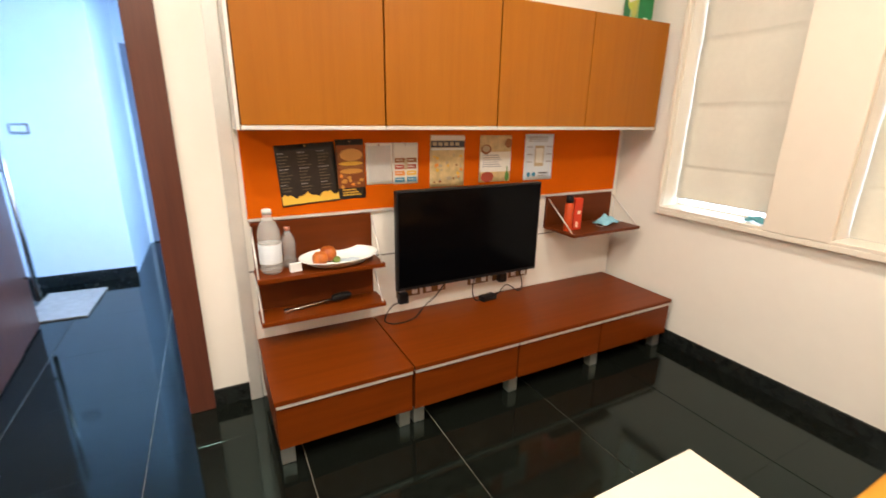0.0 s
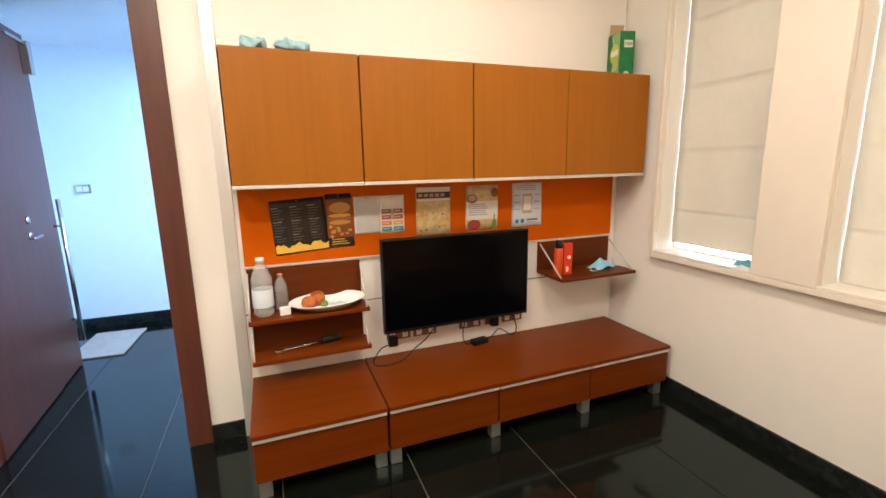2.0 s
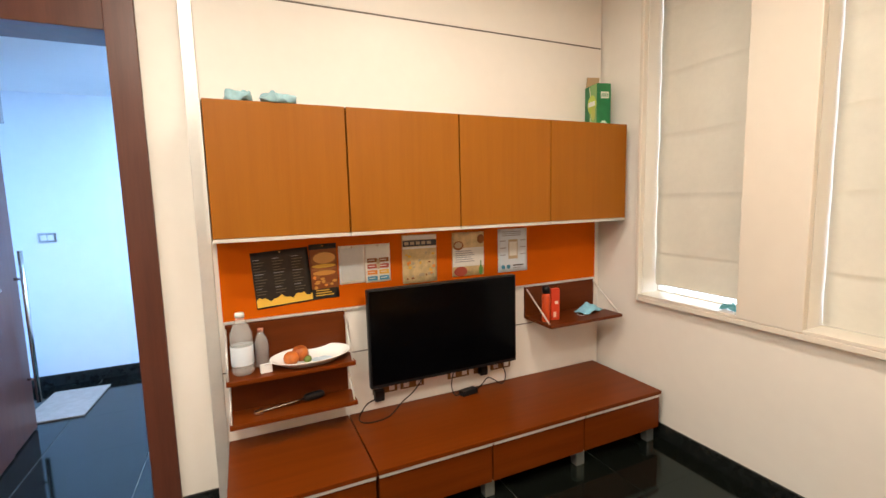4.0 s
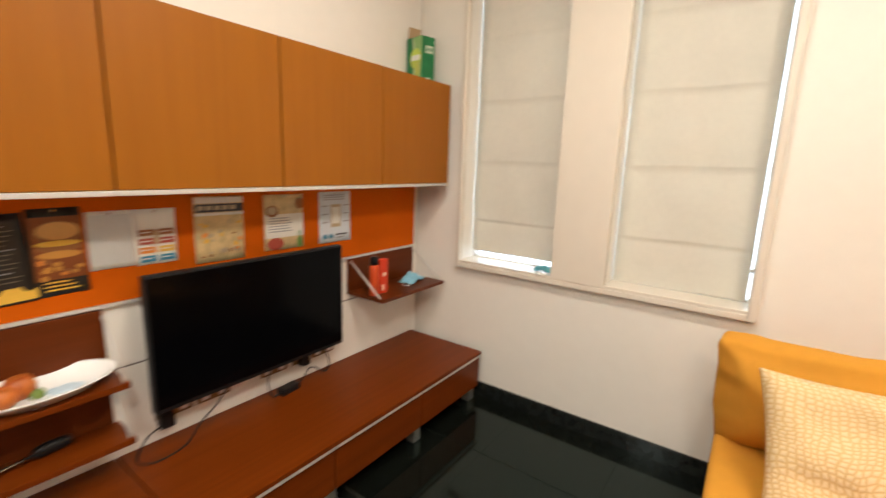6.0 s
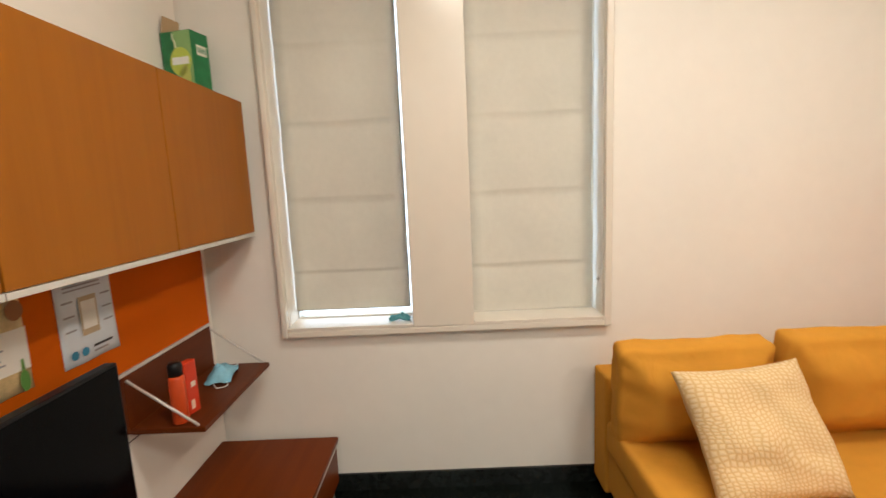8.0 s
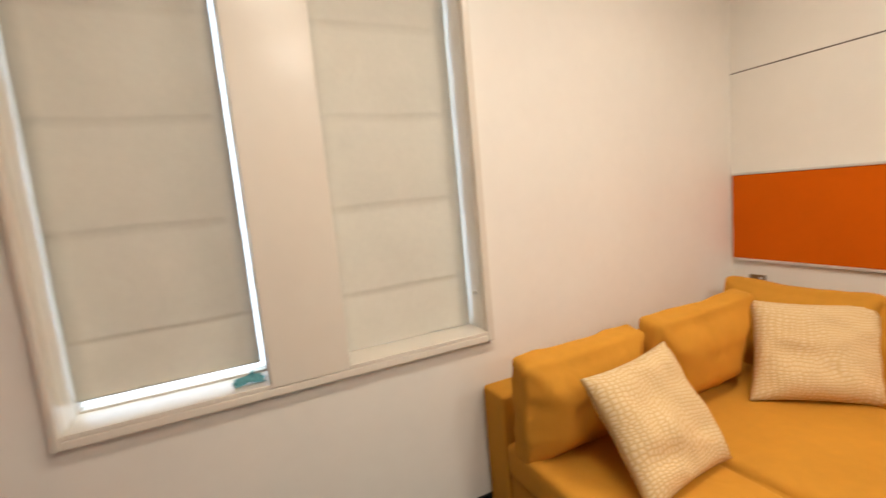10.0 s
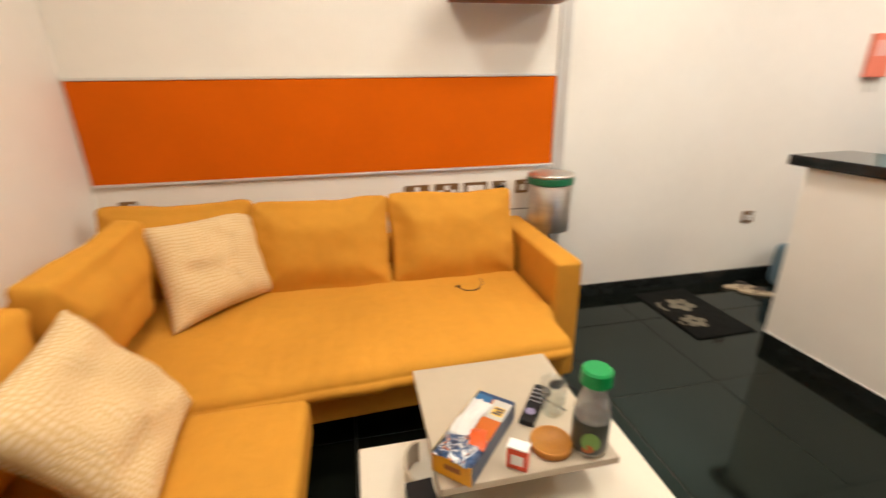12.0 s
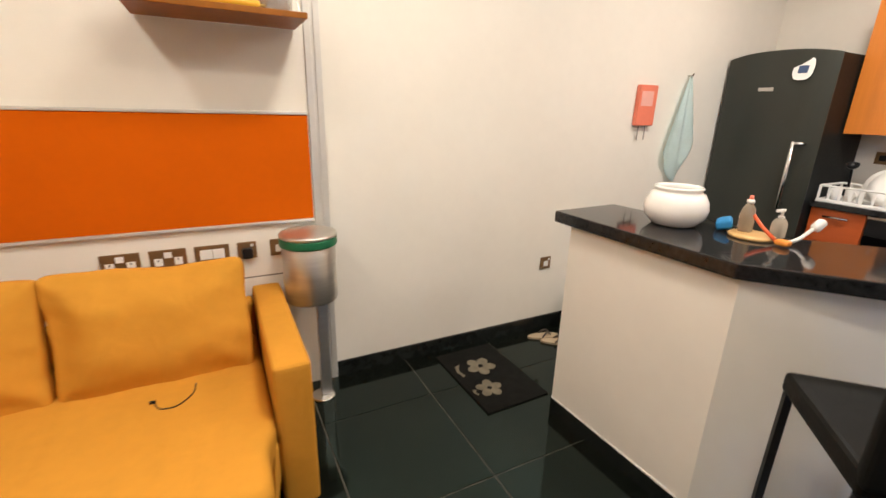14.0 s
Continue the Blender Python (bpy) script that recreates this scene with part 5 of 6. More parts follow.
FRUIT_M = material("orange_brown_fruit_skin", (0.48, 0.13, 0.02), 0.45, var=0.35, scale=30)
RED_FRUIT = material("red_fruit_skin", (0.36, 0.05, 0.012), 0.4, var=0.4, scale=24, tint=(0.55, 0.16, 0.02))
fruit(1.305, 2.806, 0.760, 0.038, FRUIT_M, "small orange-brown fruit lying on the plate", 1)
fruit(1.352, 2.838, 0.768, 0.043, RED_FRUIT, "small reddish fruit lying on the plate", 5)
fruit(1.385, 2.806, 0.743, 0.020, plain("green_fruit", (0.14, 0.20, 0.04)), "small green fruit lying on the plate", 8)


def crumple(name, x, y, z, w, d, h, mat, label, category, seed, rz=0):
    bm = bmesh.new()
    n = 14
    g = []
    for i in range(n + 1):
        row = []
        for j in range(n + 1):
            u, v = 2 * j / n - 1, 2 * i / n - 1
            q = Vector((u * 1.7, v * 1.7, seed * 3.3))
            hh = h * (0.12 + 0.88 * max(0, 1 - u * u * 0.8 - v * v * 0.8)) * (0.55 + 0.9 * abs(noise.noise(q)))
            off = noise.noise_vector(q * 1.3) * 0.18
            row.append(bm.verts.new(((u + off.x) * w / 2, (v + off.y) * d / 2, 0.002 + hh)))
        g.append(row)
    for i in range(n):
        for j in range(n):
            bm.faces.new((g[i][j], g[i][j + 1], g[i + 1][j + 1], g[i + 1][j]))
    bmesh.ops.recalc_face_normals(bm, faces=bm.faces[:])
    bmesh.ops.solidify(bm, geom=bm.faces[:], thickness=0.0015)
    return tagged(part(name, bm, mat, at=pose(x, y, z, 0, 0, rz), smooth=True), label, category)


crumple("snack_wrapper", 1.455, 2.815, 0.727, 0.12, 0.06, 0.014, plain("blue_white_foil", (0.45, 0.55, 0.62), 0.35), "crumpled blue and white wrapper on the plate", "wrapper", 2)
mask = crumple("face_mask", 3.235, 2.79, 0.753, 0.20, 0.11, 0.065, MASK_M, "used pale blue face mask with white ear loops on the shelf", "mask", 3, 15)
for sx in (-1, 1):
    part("ear_loop", tube(curve_pts([(0.085 * sx, -0.035, 0.012), (0.125 * sx, -0.045, 0.006), (0.135 * sx, -0.005, 0.006), (0.085 * sx, 0.020, 0.012)], 6), 0.0018, 6), WHITE_PL, mask, smooth=True)


def small_bag(x, y, z, w, d, h, seed):
    bm = soft_block(w, d, h, 0.006, 11, 0.012, seed)
    for v in bm.verts:
        v.co += noise.noise_vector(v.co * 28 + Vector((seed, 0, seed))) * 0.017
        v.co.z = max(-h / 2, v.co.z * (1.0 + 0.9 * noise.noise(Vector((v.co.x * 22, v.co.y * 22, seed)))))
    tagged(part("plastic_bag", bm, PALE_FILM, at=pose(x, y, z + h / 2)), "small crumpled pale blue plastic bag on the wall cabinet", "bag", "bags on the cabinet")


small_bag(1.15, 2.68, 1.9855, 0.10, 0.08, 0.038, 4)
small_bag(1.31, 2.68, 1.9855, 0.15, 0.08, 0.040, 6)

crumple("face_mask", 3.49, 1.995, 0.905, 0.05, 0.11, 0.05, plain("teal_mask", (0.09, 0.30, 0.34)), "crumpled teal mask on the window sill", "mask", 7)

tool = thing("steel_tool", "long thin steel tool with a dark grip on the lower shelf", "tool", pose(1.26, 2.83, 0.4975, 0, 0, 9))
part("shaft", tube([(-0.11, 0, 0.012), (0.10, 0, 0.020)], 0.006), STEEL, tool, smooth=True)
part("head", box(-0.145, -0.105, -0.014, 0.014, 0.001, 0.022, 0.004), STEEL, tool)
part("grip", soft_block(0.11, 0.035, 0.032, 0.006, 6, 0.014, 3), BLACK_PL, tool, at=pose(0.155, 0, 0.020), smooth=True)

can = thing("spray_can", "orange spray can with a black cap on the shelf", "spray can", pose(2.845, 2.745, 0.7535))
part("body", lathe([(0, 0), (0.026, 0), (0.0275, 0.004), (0.0275, 0.168), (0.022, 0.180), (0, 0.180)]), plain("orange_can", (0.52, 0.060, 0.010), 0.35), can, smooth=True)
part("cap", lathe([(0, 0.228), (0.018, 0.228), (0.024, 0.218), (0.024, 0.1805), (0, 0.1805)]), BLACK_PL, can, smooth=True)
pk = thing("upright_packet", "tall orange and white printed packet standing on the shelf", "packet", pose(2.912, 2.745, 0.7535, 0, 0, -12))
part("packet", box(-0.030, 0.030, -0.016, 0.016, 0.0005, 0.205, 0.006), plain("orange_red_packet", (0.54, 0.038, 0.010), 0.4), pk)
part("print_block", box(-0.014, 0.004, -0.0172, -0.0162, 0.02, 0.055), plain("packet_cream", (0.78, 0.55, 0.42)), pk)
part("print_block", box(-0.006, 0.016, -0.0172, -0.0162, 0.105, 0.125), plain("packet_cream_b", (0.78, 0.62, 0.5)), pk)

# green detergent carton on the wall cabinets
gb = thing("detergent_carton", "green detergent carton with an opened cardboard flap on the wall cabinet", "carton", pose(3.335, 2.835, 1.9855, 0, 0, -13))
GB = material("green_carton", (0.015, 0.17, 0.055), 0.4, var=0.2, scale=18)
part("carton", box(-0.05, 0.05, -0.075, 0.075, 0.0005, 0.275, 0.003), GB, gb)
part("flap", box(-0.045, 0.045, -0.002, 0.002, 0.0, 0.07, 0.001), plain("brown_card", (0.45, 0.31, 0.17)), gb, "raised brown cardboard flap", at=pose(0, 0.071, 0.275, 12, 0, 0))


def west_print(y, z, ry, rz, mat, out):
    part("print_block", lathe([(0, 0), (1, 0), (1, 0.0006), (0, 0.0006)], 28, m=Matrix.Translation((-0.0508 - out, y, z)) @ Matrix.Diagonal((1, ry, rz, 1)) @ Matrix.Rotation(radians(90), 4, "Y")), mat, gb)


part("print_block", box(-0.0512, -0.0506, -0.074, 0.010, 0.004, 0.272), plain("pale_green_print", (0.24, 0.42, 0.16)), gb, "pale green printed half")
for k in range(9):
    zk = 0.012 + 0.028 * k
    part("print_block", box(-0.0520, -0.0513, 0.004 - 0.022 * math.sin(k * 0.42), 0.010 - 0.022 * math.sin(k * 0.42), zk, zk + 0.029), plain("cream_curve", (0.75, 0.76, 0.55)), gb)
west_print(-0.035, 0.09, 0.026, 0.045, plain("yellow_green_print", (0.52, 0.56, 0.14)), 0.002)
west_print(-0.018, 0.150, 0.052, 0.058, plain("lime_print", (0.50, 0.60, 0.10)), 0.002)
part("print_block", box(-0.0545, -0.0538, -0.060, 0.022, 0.138, 0.168), plain("white_print", (0.75, 0.78, 0.74)), gb)
part("print_block", box(-0.022, 0.034, -0.0764, -0.0756, 0.180, 0.222), plain("cream_print", (0.72, 0.70, 0.58)), gb)
for k in range(4):
    part("print_block", box(-0.018 + 0.0125 * k, -0.009 + 0.0125 * k, -0.0772, -0.0766, 0.190, 0.212), plain("grey_green_print", (0.22, 0.35, 0.24)), gb)
for k in range(6):
    an = k * math.pi / 3
    part("print_block", lathe([(0, 0), (1, 0), (1, 0.0006), (0, 0.0006)], 12, m=Matrix.Translation((0.0 + 0.014 * math.cos(an), -0.0757, 0.022 + 0.012 * math.sin(an))) @ Matrix.Diagonal((0.008, 1, 0.008, 1)) @ Matrix.Rotation(radians(90), 4, "X")), plain("pale_petal_print", (0.66, 0.78, 0.62)), gb)

# plugs and cables behind and under the television
pl = thing("power_plug", "black power plug with its cable under the television", "plug", pose(1.775, N - 0.028, 0.43))
part("plug", box(-0.028, 0.028, -0.045, 0.0, -0.030, 0.030, 0.006), BLACK_PL, pl)
part("cable", tube([Vector(p) - Vector((1.775, N - 0.028, 0.43)) for p in curve_pts([(1.75, 2.87, 0.42), (1.69, 2.86, 0.40), (1.64, 2.83, 0.342), (1.68, 2.77, 0.341), (1.80, 2.79, 0.341), (1.90, 2.86, 0.37), (1.98, 2.88, 0.41), (2.05, 2.90, 0.47)], 8)], 0.0035, 6), BLACK_PL, pl, smooth=True)
ad = thing("power_adapter", "black power adapter lying on the bench top", "adapter", pose(2.33, 2.845, 0.3365, 0, 0, 8))
part("brick", box(-0.055, 0.055, -0.026, 0.026, 0.0005, 0.032, 0.006), BLACK_PL, ad)
part("cable", tube(curve_pts([(-0.055, 0, 0.015), (-0.10, 0.0, 0.02), (-0.11, 0.02, 0.08), (-0.08, 0.03, 0.18)], 8), 0.0035, 6), BLACK_PL, ad, smooth=True)
part("cable", tube(curve_pts([(0.055, 0, 0.015), (0.10, 0.0, 0.03), (0.17, 0.01, 0.06), (0.25, -0.02, 0.012), (0.30, 0.0, 0.05), (0.28, 0.02, 0.14)], 8), 0.0035, 6), BLACK_PL, ad, smooth=True)
p2 = thing("power_plug", "black power plug in the socket under the television", "plug", pose(2.46, N - 0.028, 0.450))
part("plug", box(-0.025, 0.025, -0.045, 0.0, -0.028, 0.028, 0.006), BLACK_PL, p2)

# ---- on the sofa ----


def on_seat(x, y, up=0.0025):
    return Vector((x, y, seat_tree.ray_cast(Vector((x, y, 1.0)), Vector((0, 0, -1)))[0].z + up))


ec = thing("charging_cable", "short black charging cable end lying on the sofa seat", "cable", pose(0, 0, 0))
part("cable", tube([on_seat(p[0], p[1]) for p in curve_pts([(1.605, -0.285, 0), (1.575, -0.235, 0), (1.52, -0.235, 0), (1.475, -0.29, 0), (1.465, -0.36, 0)], 8)], 0.0024, 6), BLACK_PL, ec, smooth=True)
part("tip", box(-0.010, 0.010, -0.006, 0.006, -0.004, 0.005, 0.002), BLACK_PL, ec, at=Matrix.Translation(on_seat(1.608, -0.291, 0.0045)))

# ---- on the coffee table ----
TZ = 0.5505
cb = thing("snack_carton", "opened blue printed food carton with a yellow end flap", "carton", pose(1.835, 0.868, TZ, 0, 0, 48))
part("carton", box(-0.140, 0.128, -0.056, 0.052, 0.0005, 0.058, 0.003), plain("blue_carton", (0.02, 0.05, 0.12), 0.3), cb)
flap = part("end_flap", box(0.1282, 0.1302, -0.055, 0.051, 0.002, 0.060), plain("yellow_card", (0.72, 0.34, 0.015), 0.4), cb, "yellow printed end flap")
part("print_block", box(0.1304, 0.1310, -0.022, 0.022, 0.026, 0.042), INK_BROWN, flap)
part("side_edge", box(-0.139, 0.127, -0.0585, -0.0562, 0.002, 0.066, 0.0008), plain("cream_card_edge", (0.55, 0.44, 0.26), 0.6), cb, "cream raised card edge")
part("print_panel", box(-0.120, 0.04, -0.006, 0.050, 0.0582, 0.0588), plain("orange_brown_print", (0.50, 0.12, 0.015), 0.35), cb)
part("print_panel", box(-0.126, -0.07, -0.054, -0.008, 0.0582, 0.0588), plain("mid_blue_print", (0.03, 0.12, 0.26), 0.35), cb)
part("print_panel", box(-0.122, -0.045, 0.000, 0.052, 0.0590, 0.0595), plain("white_carton_print", (0.50, 0.48, 0.43), 0.4), cb)
part("print_panel", box(-0.095, -0.060, 0.012, 0.044, 0.0597, 0.0602), INK_YELLOW, cb)
for k in range(3):
    part("print_block", box(-0.091 + 0.010 * k, -0.084 + 0.010 * k, 0.014 + 0.006 * (k % 2), 0.042, 0.0604, 0.0608), INK, cb)
_fc = pose(1.835, 0.868, 0, 0, 0, 48) @ Vector((0.085, 0.0, 0))
crumple("foil_wrapper", _fc.x, _fc.y, TZ + 0.059, 0.10, 0.105, 0.016, printed_foil(), "crumpled printed foil wrapper on the carton", "wrapper", 9, 48)
_nc = pose(1.835, 0.868, 0, 0, 0, 48) @ Vector((-0.015, -0.026, 0))
crumple("paper_napkin", _nc.x, _nc.y, TZ + 0.062, 0.150, 0.056, 0.016, plain("white_tissue", (0.62, 0.61, 0.58), 0.8), "flattened white napkin on the carton", "napkin", 12, 48)
_oc = pose(1.835, 0.868, 0, 0, 0, 48) @ Vector((0.045, 0.024, 0))
crumple("orange_wrapper", _oc.x, _oc.y, TZ + 0.061, 0.075, 0.045, 0.018, plain("orange_red_foil", (0.62, 0.09, 0.012), 0.35), "small crumpled orange wrapper on the carton", "wrapper", 15, 70)
rc = thing("remote_control", "black remote control with round keys on the tray table", "remote control", pose(1.628, 0.765, TZ, 0, 0, 52))
part("body", box(-0.088, 0.088, -0.022, 0.022, 0.0005, 0.018, 0.005), BLACK_PL, rc)
for i in range(4):
    for j in range(3):
        part("key", lathe([(0, 0.0022), (0.0032, 0.0018), (0.0032, 0)], 10, m=Matrix.Translation((-0.06 + i * 0.019, -0.012 + j * 0.012, 0.0181))), INK_GREY, rc)
part("key", lathe([(0, 0.0022), (0.014, 0.0018), (0.014, 0)], 18, m=Matrix.Translation((0.045, 0, 0.0181))), plain("violet_key", (0.25, 0.22, 0.36)), rc)
cs = thing("coaster", "round orange-brown wooden lid lying on the tray table", "coaster", pose(1.644, 0.915, TZ))
part("disc", lathe([(0, 0.0), (0.052, 0.0), (0.055, 0.003), (0.055, 0.018), (0.052, 0.021), (0.048, 0.019), (0.046, 0.012), (0, 0.011)], 40), material("orange_wood", (0.45, 0.19, 0.028), 0.5, var=0.15, scale=12), cs, smooth=True)
sc = thing("small_carton", "small red and white carton on the tray table", "box", pose(1.752, 0.958, TZ, 0, 0, -35))
part("carton", box(-0.026, 0.026, -0.015, 0.015, 0.0005, 0.062, 0.002), plain("red_carton", (0.75, 0.08, 0.03), 0.4), sc)
part("print_block", box(-0.016, 0.016, 0.0153, 0.016, 0.015, 0.045), WHITE_PL, sc)
part("lid_edge", box(-0.027, 0.027, -0.016, 0.016, 0.0622, 0.067, 0.001), WHITE_PL, sc)


def jar(x, y):
    j = thing("coffee_jar", "clear jar with a green screw lid and dark label", "jar", pose(x, y, TZ) @ Matrix.Diagonal((0.9, 0.9, 0.91, 1)))
    part("glass_body", lathe([(0, 0.002), (0.044, 0.001), (0.05, 0.010), (0.05, 0.135), (0.045, 0.16), (0.032, 0.195), (0.032, 0.222), (0.029, 0.222), (0.029, 0.194), (0.042, 0.158), (0.047, 0.133), (0.047, 0.012), (0, 0.008)], 36), JAR_M, j, smooth=True)
    part("coffee_fill", lathe([(0, 0.009), (0.046, 0.012), (0.046, 0.022), (0, 0.024)], 30), plain("dark_coffee", (0.05, 0.025, 0.012)), j, smooth=True)
    part("label_wrap", lathe([(0.0505, 0.015), (0.0512, 0.017), (0.0512, 0.112), (0.0505, 0.114)], 36), plain("dark_label", (0.035, 0.040, 0.030), 0.4), j, smooth=True)
    part("print_block", lathe([(0, 0), (1, 0), (1, 0.001), (0, 0.001)], 20, m=pose(0, 0, 0, 0, 0, -28) @ Matrix.Translation((0.0, 0.0515, 0.060)) @ Matrix.Diagonal((0.026, 1, 0.030, 1)) @ Matrix.Rotation(radians(90), 4, "X")), plain("leaf_print", (0.18, 0.34, 0.08)), j)
    part("print_block", lathe([(0, 0), (1, 0), (1, 0.001), (0, 0.001)], 16, m=pose(0, 0, 0, 0, 0, -34) @ Matrix.Translation((0.0, 0.0520, 0.036)) @ Matrix.Diagonal((0.016, 1, 0.014, 1)) @ Matrix.Rotation(radians(90), 4, "X")), plain("rust_print", (0.42, 0.12, 0.03)), j)
    part("lid", lathe([(0, 0.268), (0.036, 0.268), (0.042, 0.262), (0.043, 0.225), (0.034, 0.2225), (0, 0.2225)], 44), GREEN, j)


jar(1.550, 0.938)
gl = thing("drinking_glass", "clear drinking glass on the tray table", "glass", pose(1.585, 0.795, TZ))
part("tumbler", lathe([(0, 0.0), (0.028, 0.0), (0.030, 0.004), (0.038, 0.105), (0.0365, 0.105), (0.0285, 0.010), (0, 0.010)], 32), GLASS, gl, smooth=True)
sg = thing("sunglasses", "dark folded glasses lying on the tray table", "glasses", pose(1.548, 0.70, TZ, 0, 0, 30))
for dx in (-0.032, 0.032):
    part("lens", lathe([(0, 0.003), (0.026, 0.0025), (0.028, 0), (0, 0)], 20, m=Matrix.Translation((dx, 0, 0.001)) @ Matrix.Diagonal((1, 0.75, 1, 1))), SCREEN, sg, smooth=True)
    part("temple", tube([(dx * 1.8, 0, 0.006), (dx * 1.6, 0.09, 0.004)], 0.0025, 6), BLACK_PL, sg)
bk = thing("black_box", "small matt black box on the coffee table", "box", pose(1.995, 0.955, 0.4205, 0, 0, 4))
part("body", box(-0.035, 0.035, -0.05, 0.05, 0.0005, 0.085, 0.004), BLACK_PL, bk)
bp = thing("card_sleeve", "upright beige curved card sleeve beside the tray table", "sleeve", pose(2.012, 0.835, 0.4205, 0, 0, 0))
arc = [(0.045 * math.cos(a_) - 0.03, 0.075 * math.sin(a_)) for a_ in [math.pi * (k / 10 - 0.5) for k in range(11)]]
part("shell", slab(arc + [(x - 0.006, y * 0.93) for x, y in arc[::-1]], 0.0005, 0.070), TRAY_M, bp)

# ---- on the bar ----
BZ = 1.0925
pot = thing("ceramic_pot", "white round glazed ceramic pot on the bar", "pot", pose(-0.44, 0.25, BZ))
part("pot", lathe([(r * 0.85, zz * 0.86) for r, zz in [(0, 0.0), (0.085, 0.0), (0.105, 0.008), (0.140, 0.045), (0.150, 0.085), (0.142, 0.125), (0.122, 0.160), (0.108, 0.168), (0.108, 0.178), (0.116, 0.186), (0.108, 0.192), (0.10, 0.186), (0.10, 0.166), (0.13, 0.12), (0.138, 0.085), (0.10, 0.02), (0, 0.012)]], 48), WHITE_CER, pot, smooth=True)
bd = thing("wooden_board", "small round pale wooden board on the bar", "board", pose(-0.545, 0.515, BZ) @ Matrix.Diagonal((0.8, 0.8, 1, 1)))
part("board", lathe([(0, 0), (0.095, 0), (0.10, 0.004), (0.10, 0.010), (0.095, 0.013), (0, 0.013)], 40), material("pale_wood", (0.58, 0.36, 0.14), 0.5, var=0.15, scale=14, stretch=(1, 6, 1)), bd, smooth=True)
db = thing("soap_bottle", "clear dish soap bottle with a red cap on the bar", "bottle", pose(-0.565, 0.475, BZ + 0.0135) @ Matrix.Diagonal((0.8, 0.8, 0.76, 1)))
part("body", lathe([(0, 0), (0.030, 0), (0.034, 0.006), (0.035, 0.08), (0.028, 0.12), (0.015, 0.145), (0, 0.147)], 28), material("soap_liquid", (0.55, 0.45, 0.33), 0.12, var=0.05, transmission=0.6), db, smooth=True)
part("neck", lathe([(0.013, 0.1475), (0.017, 0.15), (0.017, 0.165), (0.010, 0.168), (0, 0.168)], 20), WHITE_PL, db, smooth=True)
part("cap", lathe([(0.009, 0.1685), (0.010, 0.17), (0.008, 0.188), (0, 0.19)], 18), RED, db, smooth=True)
pb2 = thing("soap_dispenser", "clear pump soap dispenser with a white pump on the bar", "dispenser", pose(-0.640, 0.558, BZ) @ Matrix.Diagonal((0.85, 0.85, 0.85, 1)))
part("body", lathe([(0, 0), (0.028, 0), (0.032, 0.006), (0.032, 0.065), (0.022, 0.085), (0.013, 0.092), (0, 0.092)], 26), material("hand_soap", (0.62, 0.56, 0.47), 0.12, var=0.05, transmission=0.5), pb2, smooth=True)
pm = lathe([(0.013, 0.0925), (0.014, 0.10), (0.006, 0.104), (0.006, 0.125), (0, 0.126)], 16)
box(-0.012, 0.045, -0.008, 0.008, 0.122, 0.134, 0.003, bm=pm)
part("pump", pm, WHITE_PL, pb2)
br = thing("dish_brush", "white dish brush with an orange-red handle on the bar", "brush")
part("handle", tube([(-0.575, 0.475, BZ + 0.098), (-0.545, 0.545, BZ + 0.050), (-0.525, 0.615, BZ + 0.010)], 0.007), plain("orange_red_handle", (0.66, 0.10, 0.03), 0.4), br, smooth=True)
part("head", soft_block(0.03, 0.05, 0.02, 0.003, 6, 0.008, 2), INK_ORANGE, br, at=pose(-0.520, 0.64, BZ + 0.012), smooth=True)
wb = thing("dish_brush", "white plastic brush leaning on the board", "brush", pose(-0.62, 0.655, BZ, 0, 0, 75) @ Matrix.Diagonal((0.72, 0.72, 0.72, 1)))
part("handle", tube(curve_pts([(0.0, -0.10, 0.015), (0.0, -0.03, 0.03), (0.0, 0.03, 0.07), (0.0, 0.055, 0.09)], 6), 0.009), WHITE_PL, wb, smooth=True)
part("head", soft_block(0.045, 0.07, 0.04, 0.006, 6, 0.015, 2), WHITE_PL, wb, at=pose(0, 0.075, 0.10, 40, 0, 0), smooth=True)
sp = thing("blue_scourer", "bright blue scouring pad on the bar", "sponge", pose(-0.565, 0.395, BZ, 0, 0, 30))
part("pad", soft_block(0.10, 0.06, 0.035, 0.006, 8, 0.012, 2), plain("blue_sponge", (0.02, 0.20, 0.45), 0.8), sp, at=pose(0, 0, 0.026, 18, 0, 0), smooth=True)


# ---- on the floor by the wall ----
fm = thing("doormat", "charcoal doormat with two pale flowers on the tile floor", "doormat", pose(-0.045, -0.495, 0, 0, 0, 1))
part("mat_body", box(-0.205, 0.205, -0.31, 0.31, 0.0005, 0.010, 0.004), DARK_MAT, fm)


def flower(x, y, r, rot):
    for k in range(5):
        a = radians(rot + 72 * k)
        part("petal", lathe([(0, 0.0012), (1, 0.001), (1, 0)], 16, m=Matrix.Translation((x + 0.62 * r * math.cos(a), y + 0.62 * r * math.sin(a), 0.0102)) @ Matrix.Rotation(a, 4, "Z") @ Matrix.Diagonal((0.46 * r, 0.38 * r, 1, 1))), FLOWER_M, fm)
    part("flower_middle", lathe([(0, 0.0018), (0.18 * r, 0.0016), (0.18 * r, 0)], 14, m=Matrix.Translation((x, y, 0.0116))), DARK_MAT, fm)


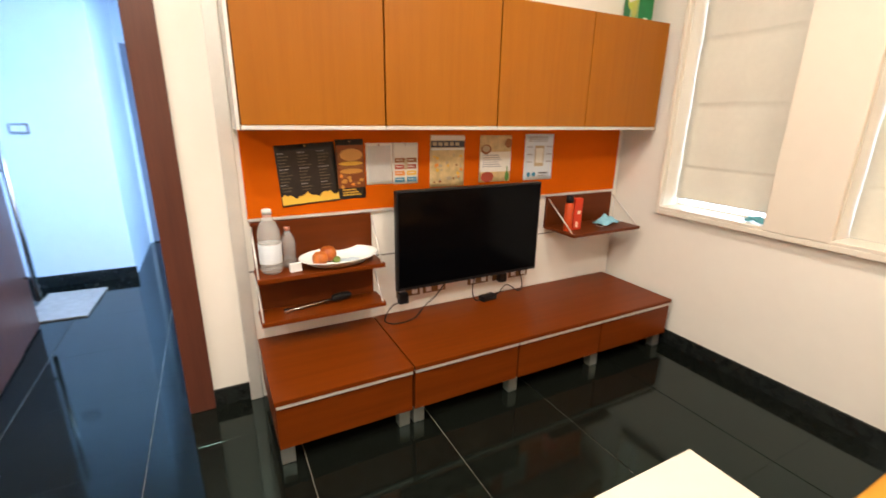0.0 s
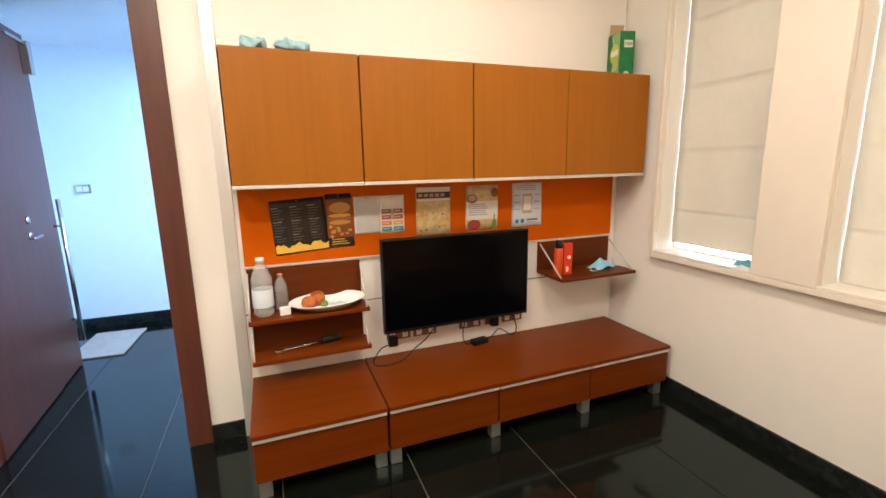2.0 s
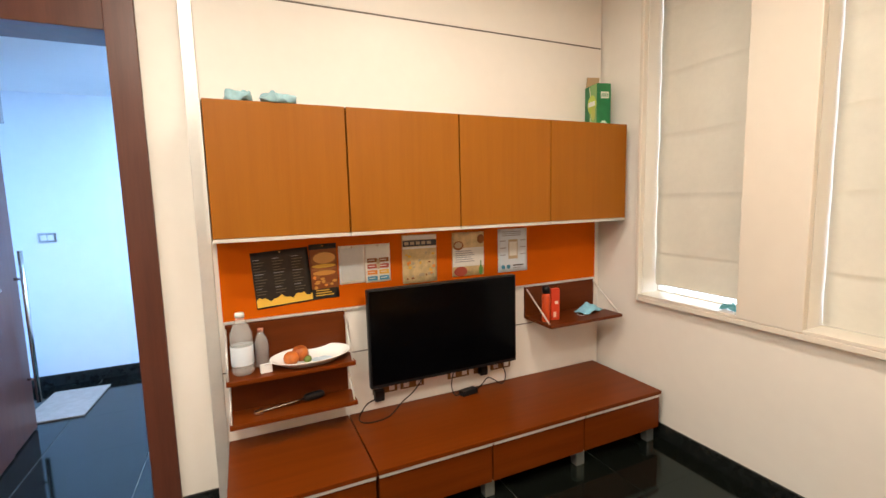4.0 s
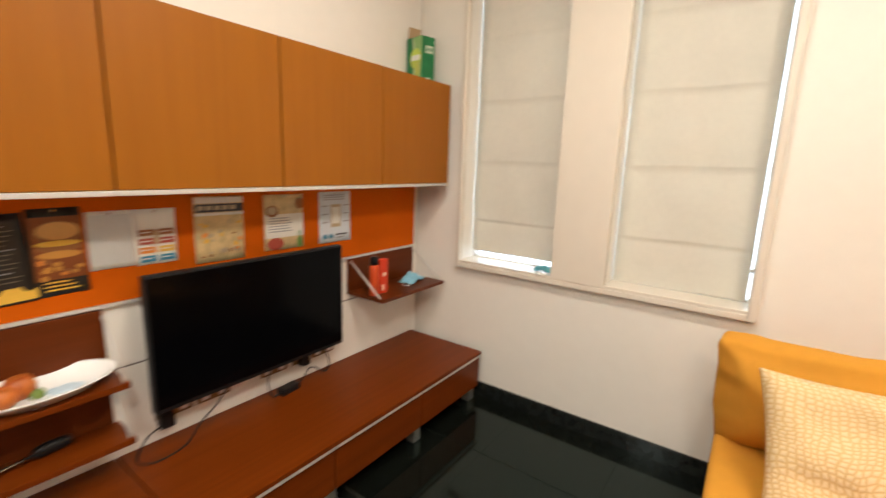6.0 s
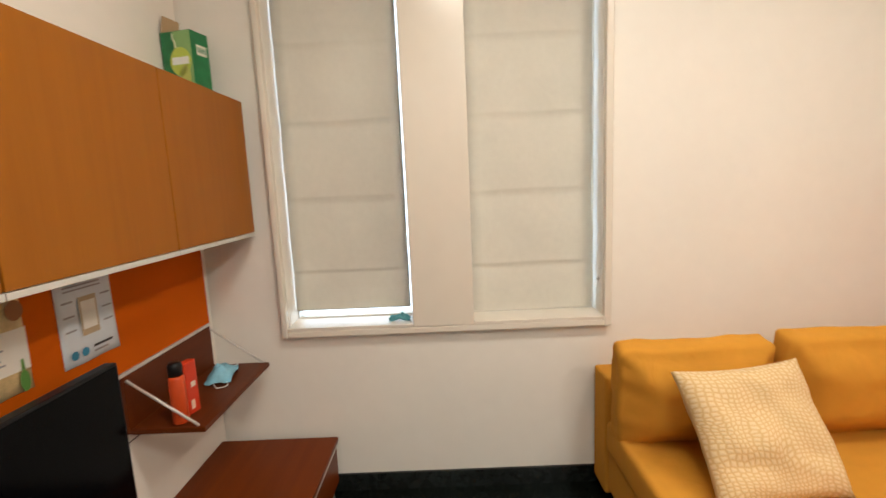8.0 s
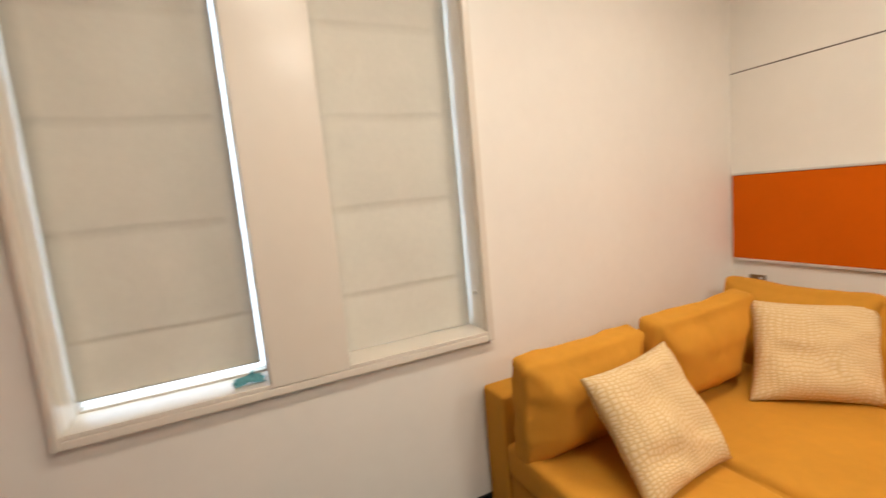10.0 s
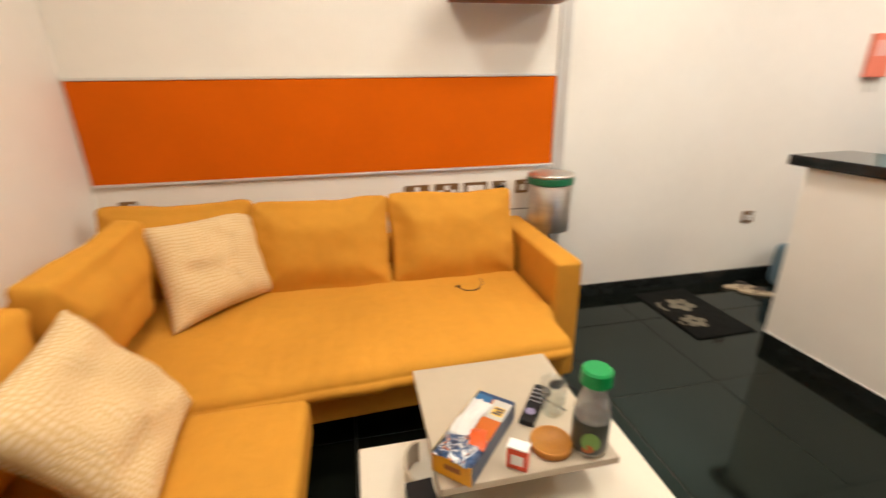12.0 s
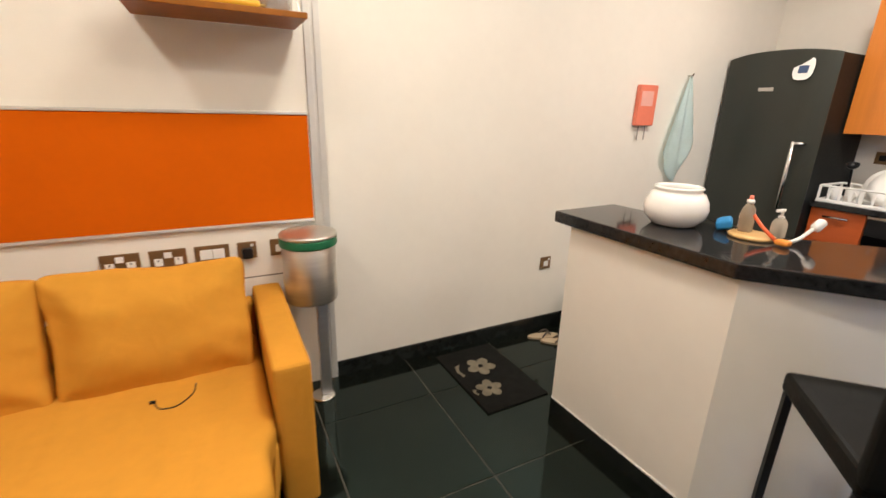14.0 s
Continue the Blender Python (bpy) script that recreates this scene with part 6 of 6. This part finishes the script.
flower(0.0, -0.09, 0.088, 10)
flower(0.075, 0.125, 0.075, 40)
part("stem", slab([(0.11, -0.16), (0.15, -0.15), (0.17, -0.09), (0.155, -0.03), (0.14, -0.04), (0.15, -0.09), (0.135, -0.13)], 0.0102, 0.0115), FLOWER_M, fm)
part("stem", slab([(0.155, 0.11), (0.175, 0.10), (0.185, 0.13), (0.17, 0.16), (0.16, 0.15), (0.17, 0.13)], 0.0102, 0.0115), FLOWER_M, fm)


def flip_flop(x, y, rz):
    s = thing("flip_flop", "patterned beige and black flip-flop sandal on the floor", "sandal", pose(x, y, 0, 0, 0, rz), "pair of sandals")
    pts = [(0.04 * math.cos(a) * (1 + 0.12 * math.sin(a)), 0.115 * math.sin(a)) for a in [2 * math.pi * k / 24 for k in range(24)]]
    part("sole", slab(pts, 0.0005, 0.016, 0.003), plain("sandal_sole", (0.42, 0.33, 0.22)), s)
    part("strap", tube(curve_pts([(-0.036, -0.02, 0.016), (-0.022, 0.02, 0.045), (0.0, 0.06, 0.018)], 6), 0.006), plain("sandal_strap", (0.07, 0.05, 0.04)), s, smooth=True)
    part("strap", tube(curve_pts([(0.036, -0.02, 0.016), (0.022, 0.02, 0.045), (0.0, 0.06, 0.018)], 6), 0.006), plain("sandal_strap_b", (0.07, 0.05, 0.04)), s, smooth=True)


flip_flop(-0.66, -0.735, 75)
flip_flop(-0.70, -0.63, 60)
bu = thing("plastic_bag", "slate blue plastic bag standing on the floor behind the bar", "bag", pose(-1.02, -0.66, 0))
part("bag", soft_block(0.24, 0.20, 0.34, 0.03, 10, 0.06, 5), plain("slate_plastic", (0.10, 0.17, 0.22), 0.4), bu, at=pose(0, 0, 0.172), smooth=True)


# ---- floor tiles ----
TILE = 0.61
_tm = bpy.data.meshes.new("floor_tile")
_bm = box(-TILE / 2 + 0.002, TILE / 2 - 0.002, -TILE / 2 + 0.002, TILE / 2 - 0.002, -0.010, 0.0, 0.0012, 1)
_bm.to_mesh(_tm)
_bm.free()
_tm.materials.append(TILE_M)
YB = 0.827                 # the joint where the two fields meet
for r in range(-3, 13):
    y = YB + (TILE - 0.005) * (r + 0.5) if r >= 0 else YB + TILE * 1.065 * (r + 0.5)
    x_start = 1.10 if r >= 0 else 0.35
    for c in range(-7, 5):
        x = x_start + TILE * (c + 0.5)
        if W - 0.3 < x < E + 0.3 and S - 0.3 < y and (y < N + 0.5 or -1.2 < x < 2.2):
            t = new("floor_tile", _tm)
            t.matrix_basis = pose(x, y, 0, 0, 0, 180 * ((r * 7 + c * 3) % 2)) @ Matrix.Diagonal((1, 1.0 if r >= 0 else 1.065, 1, 1))
            t.parent = floor_bed
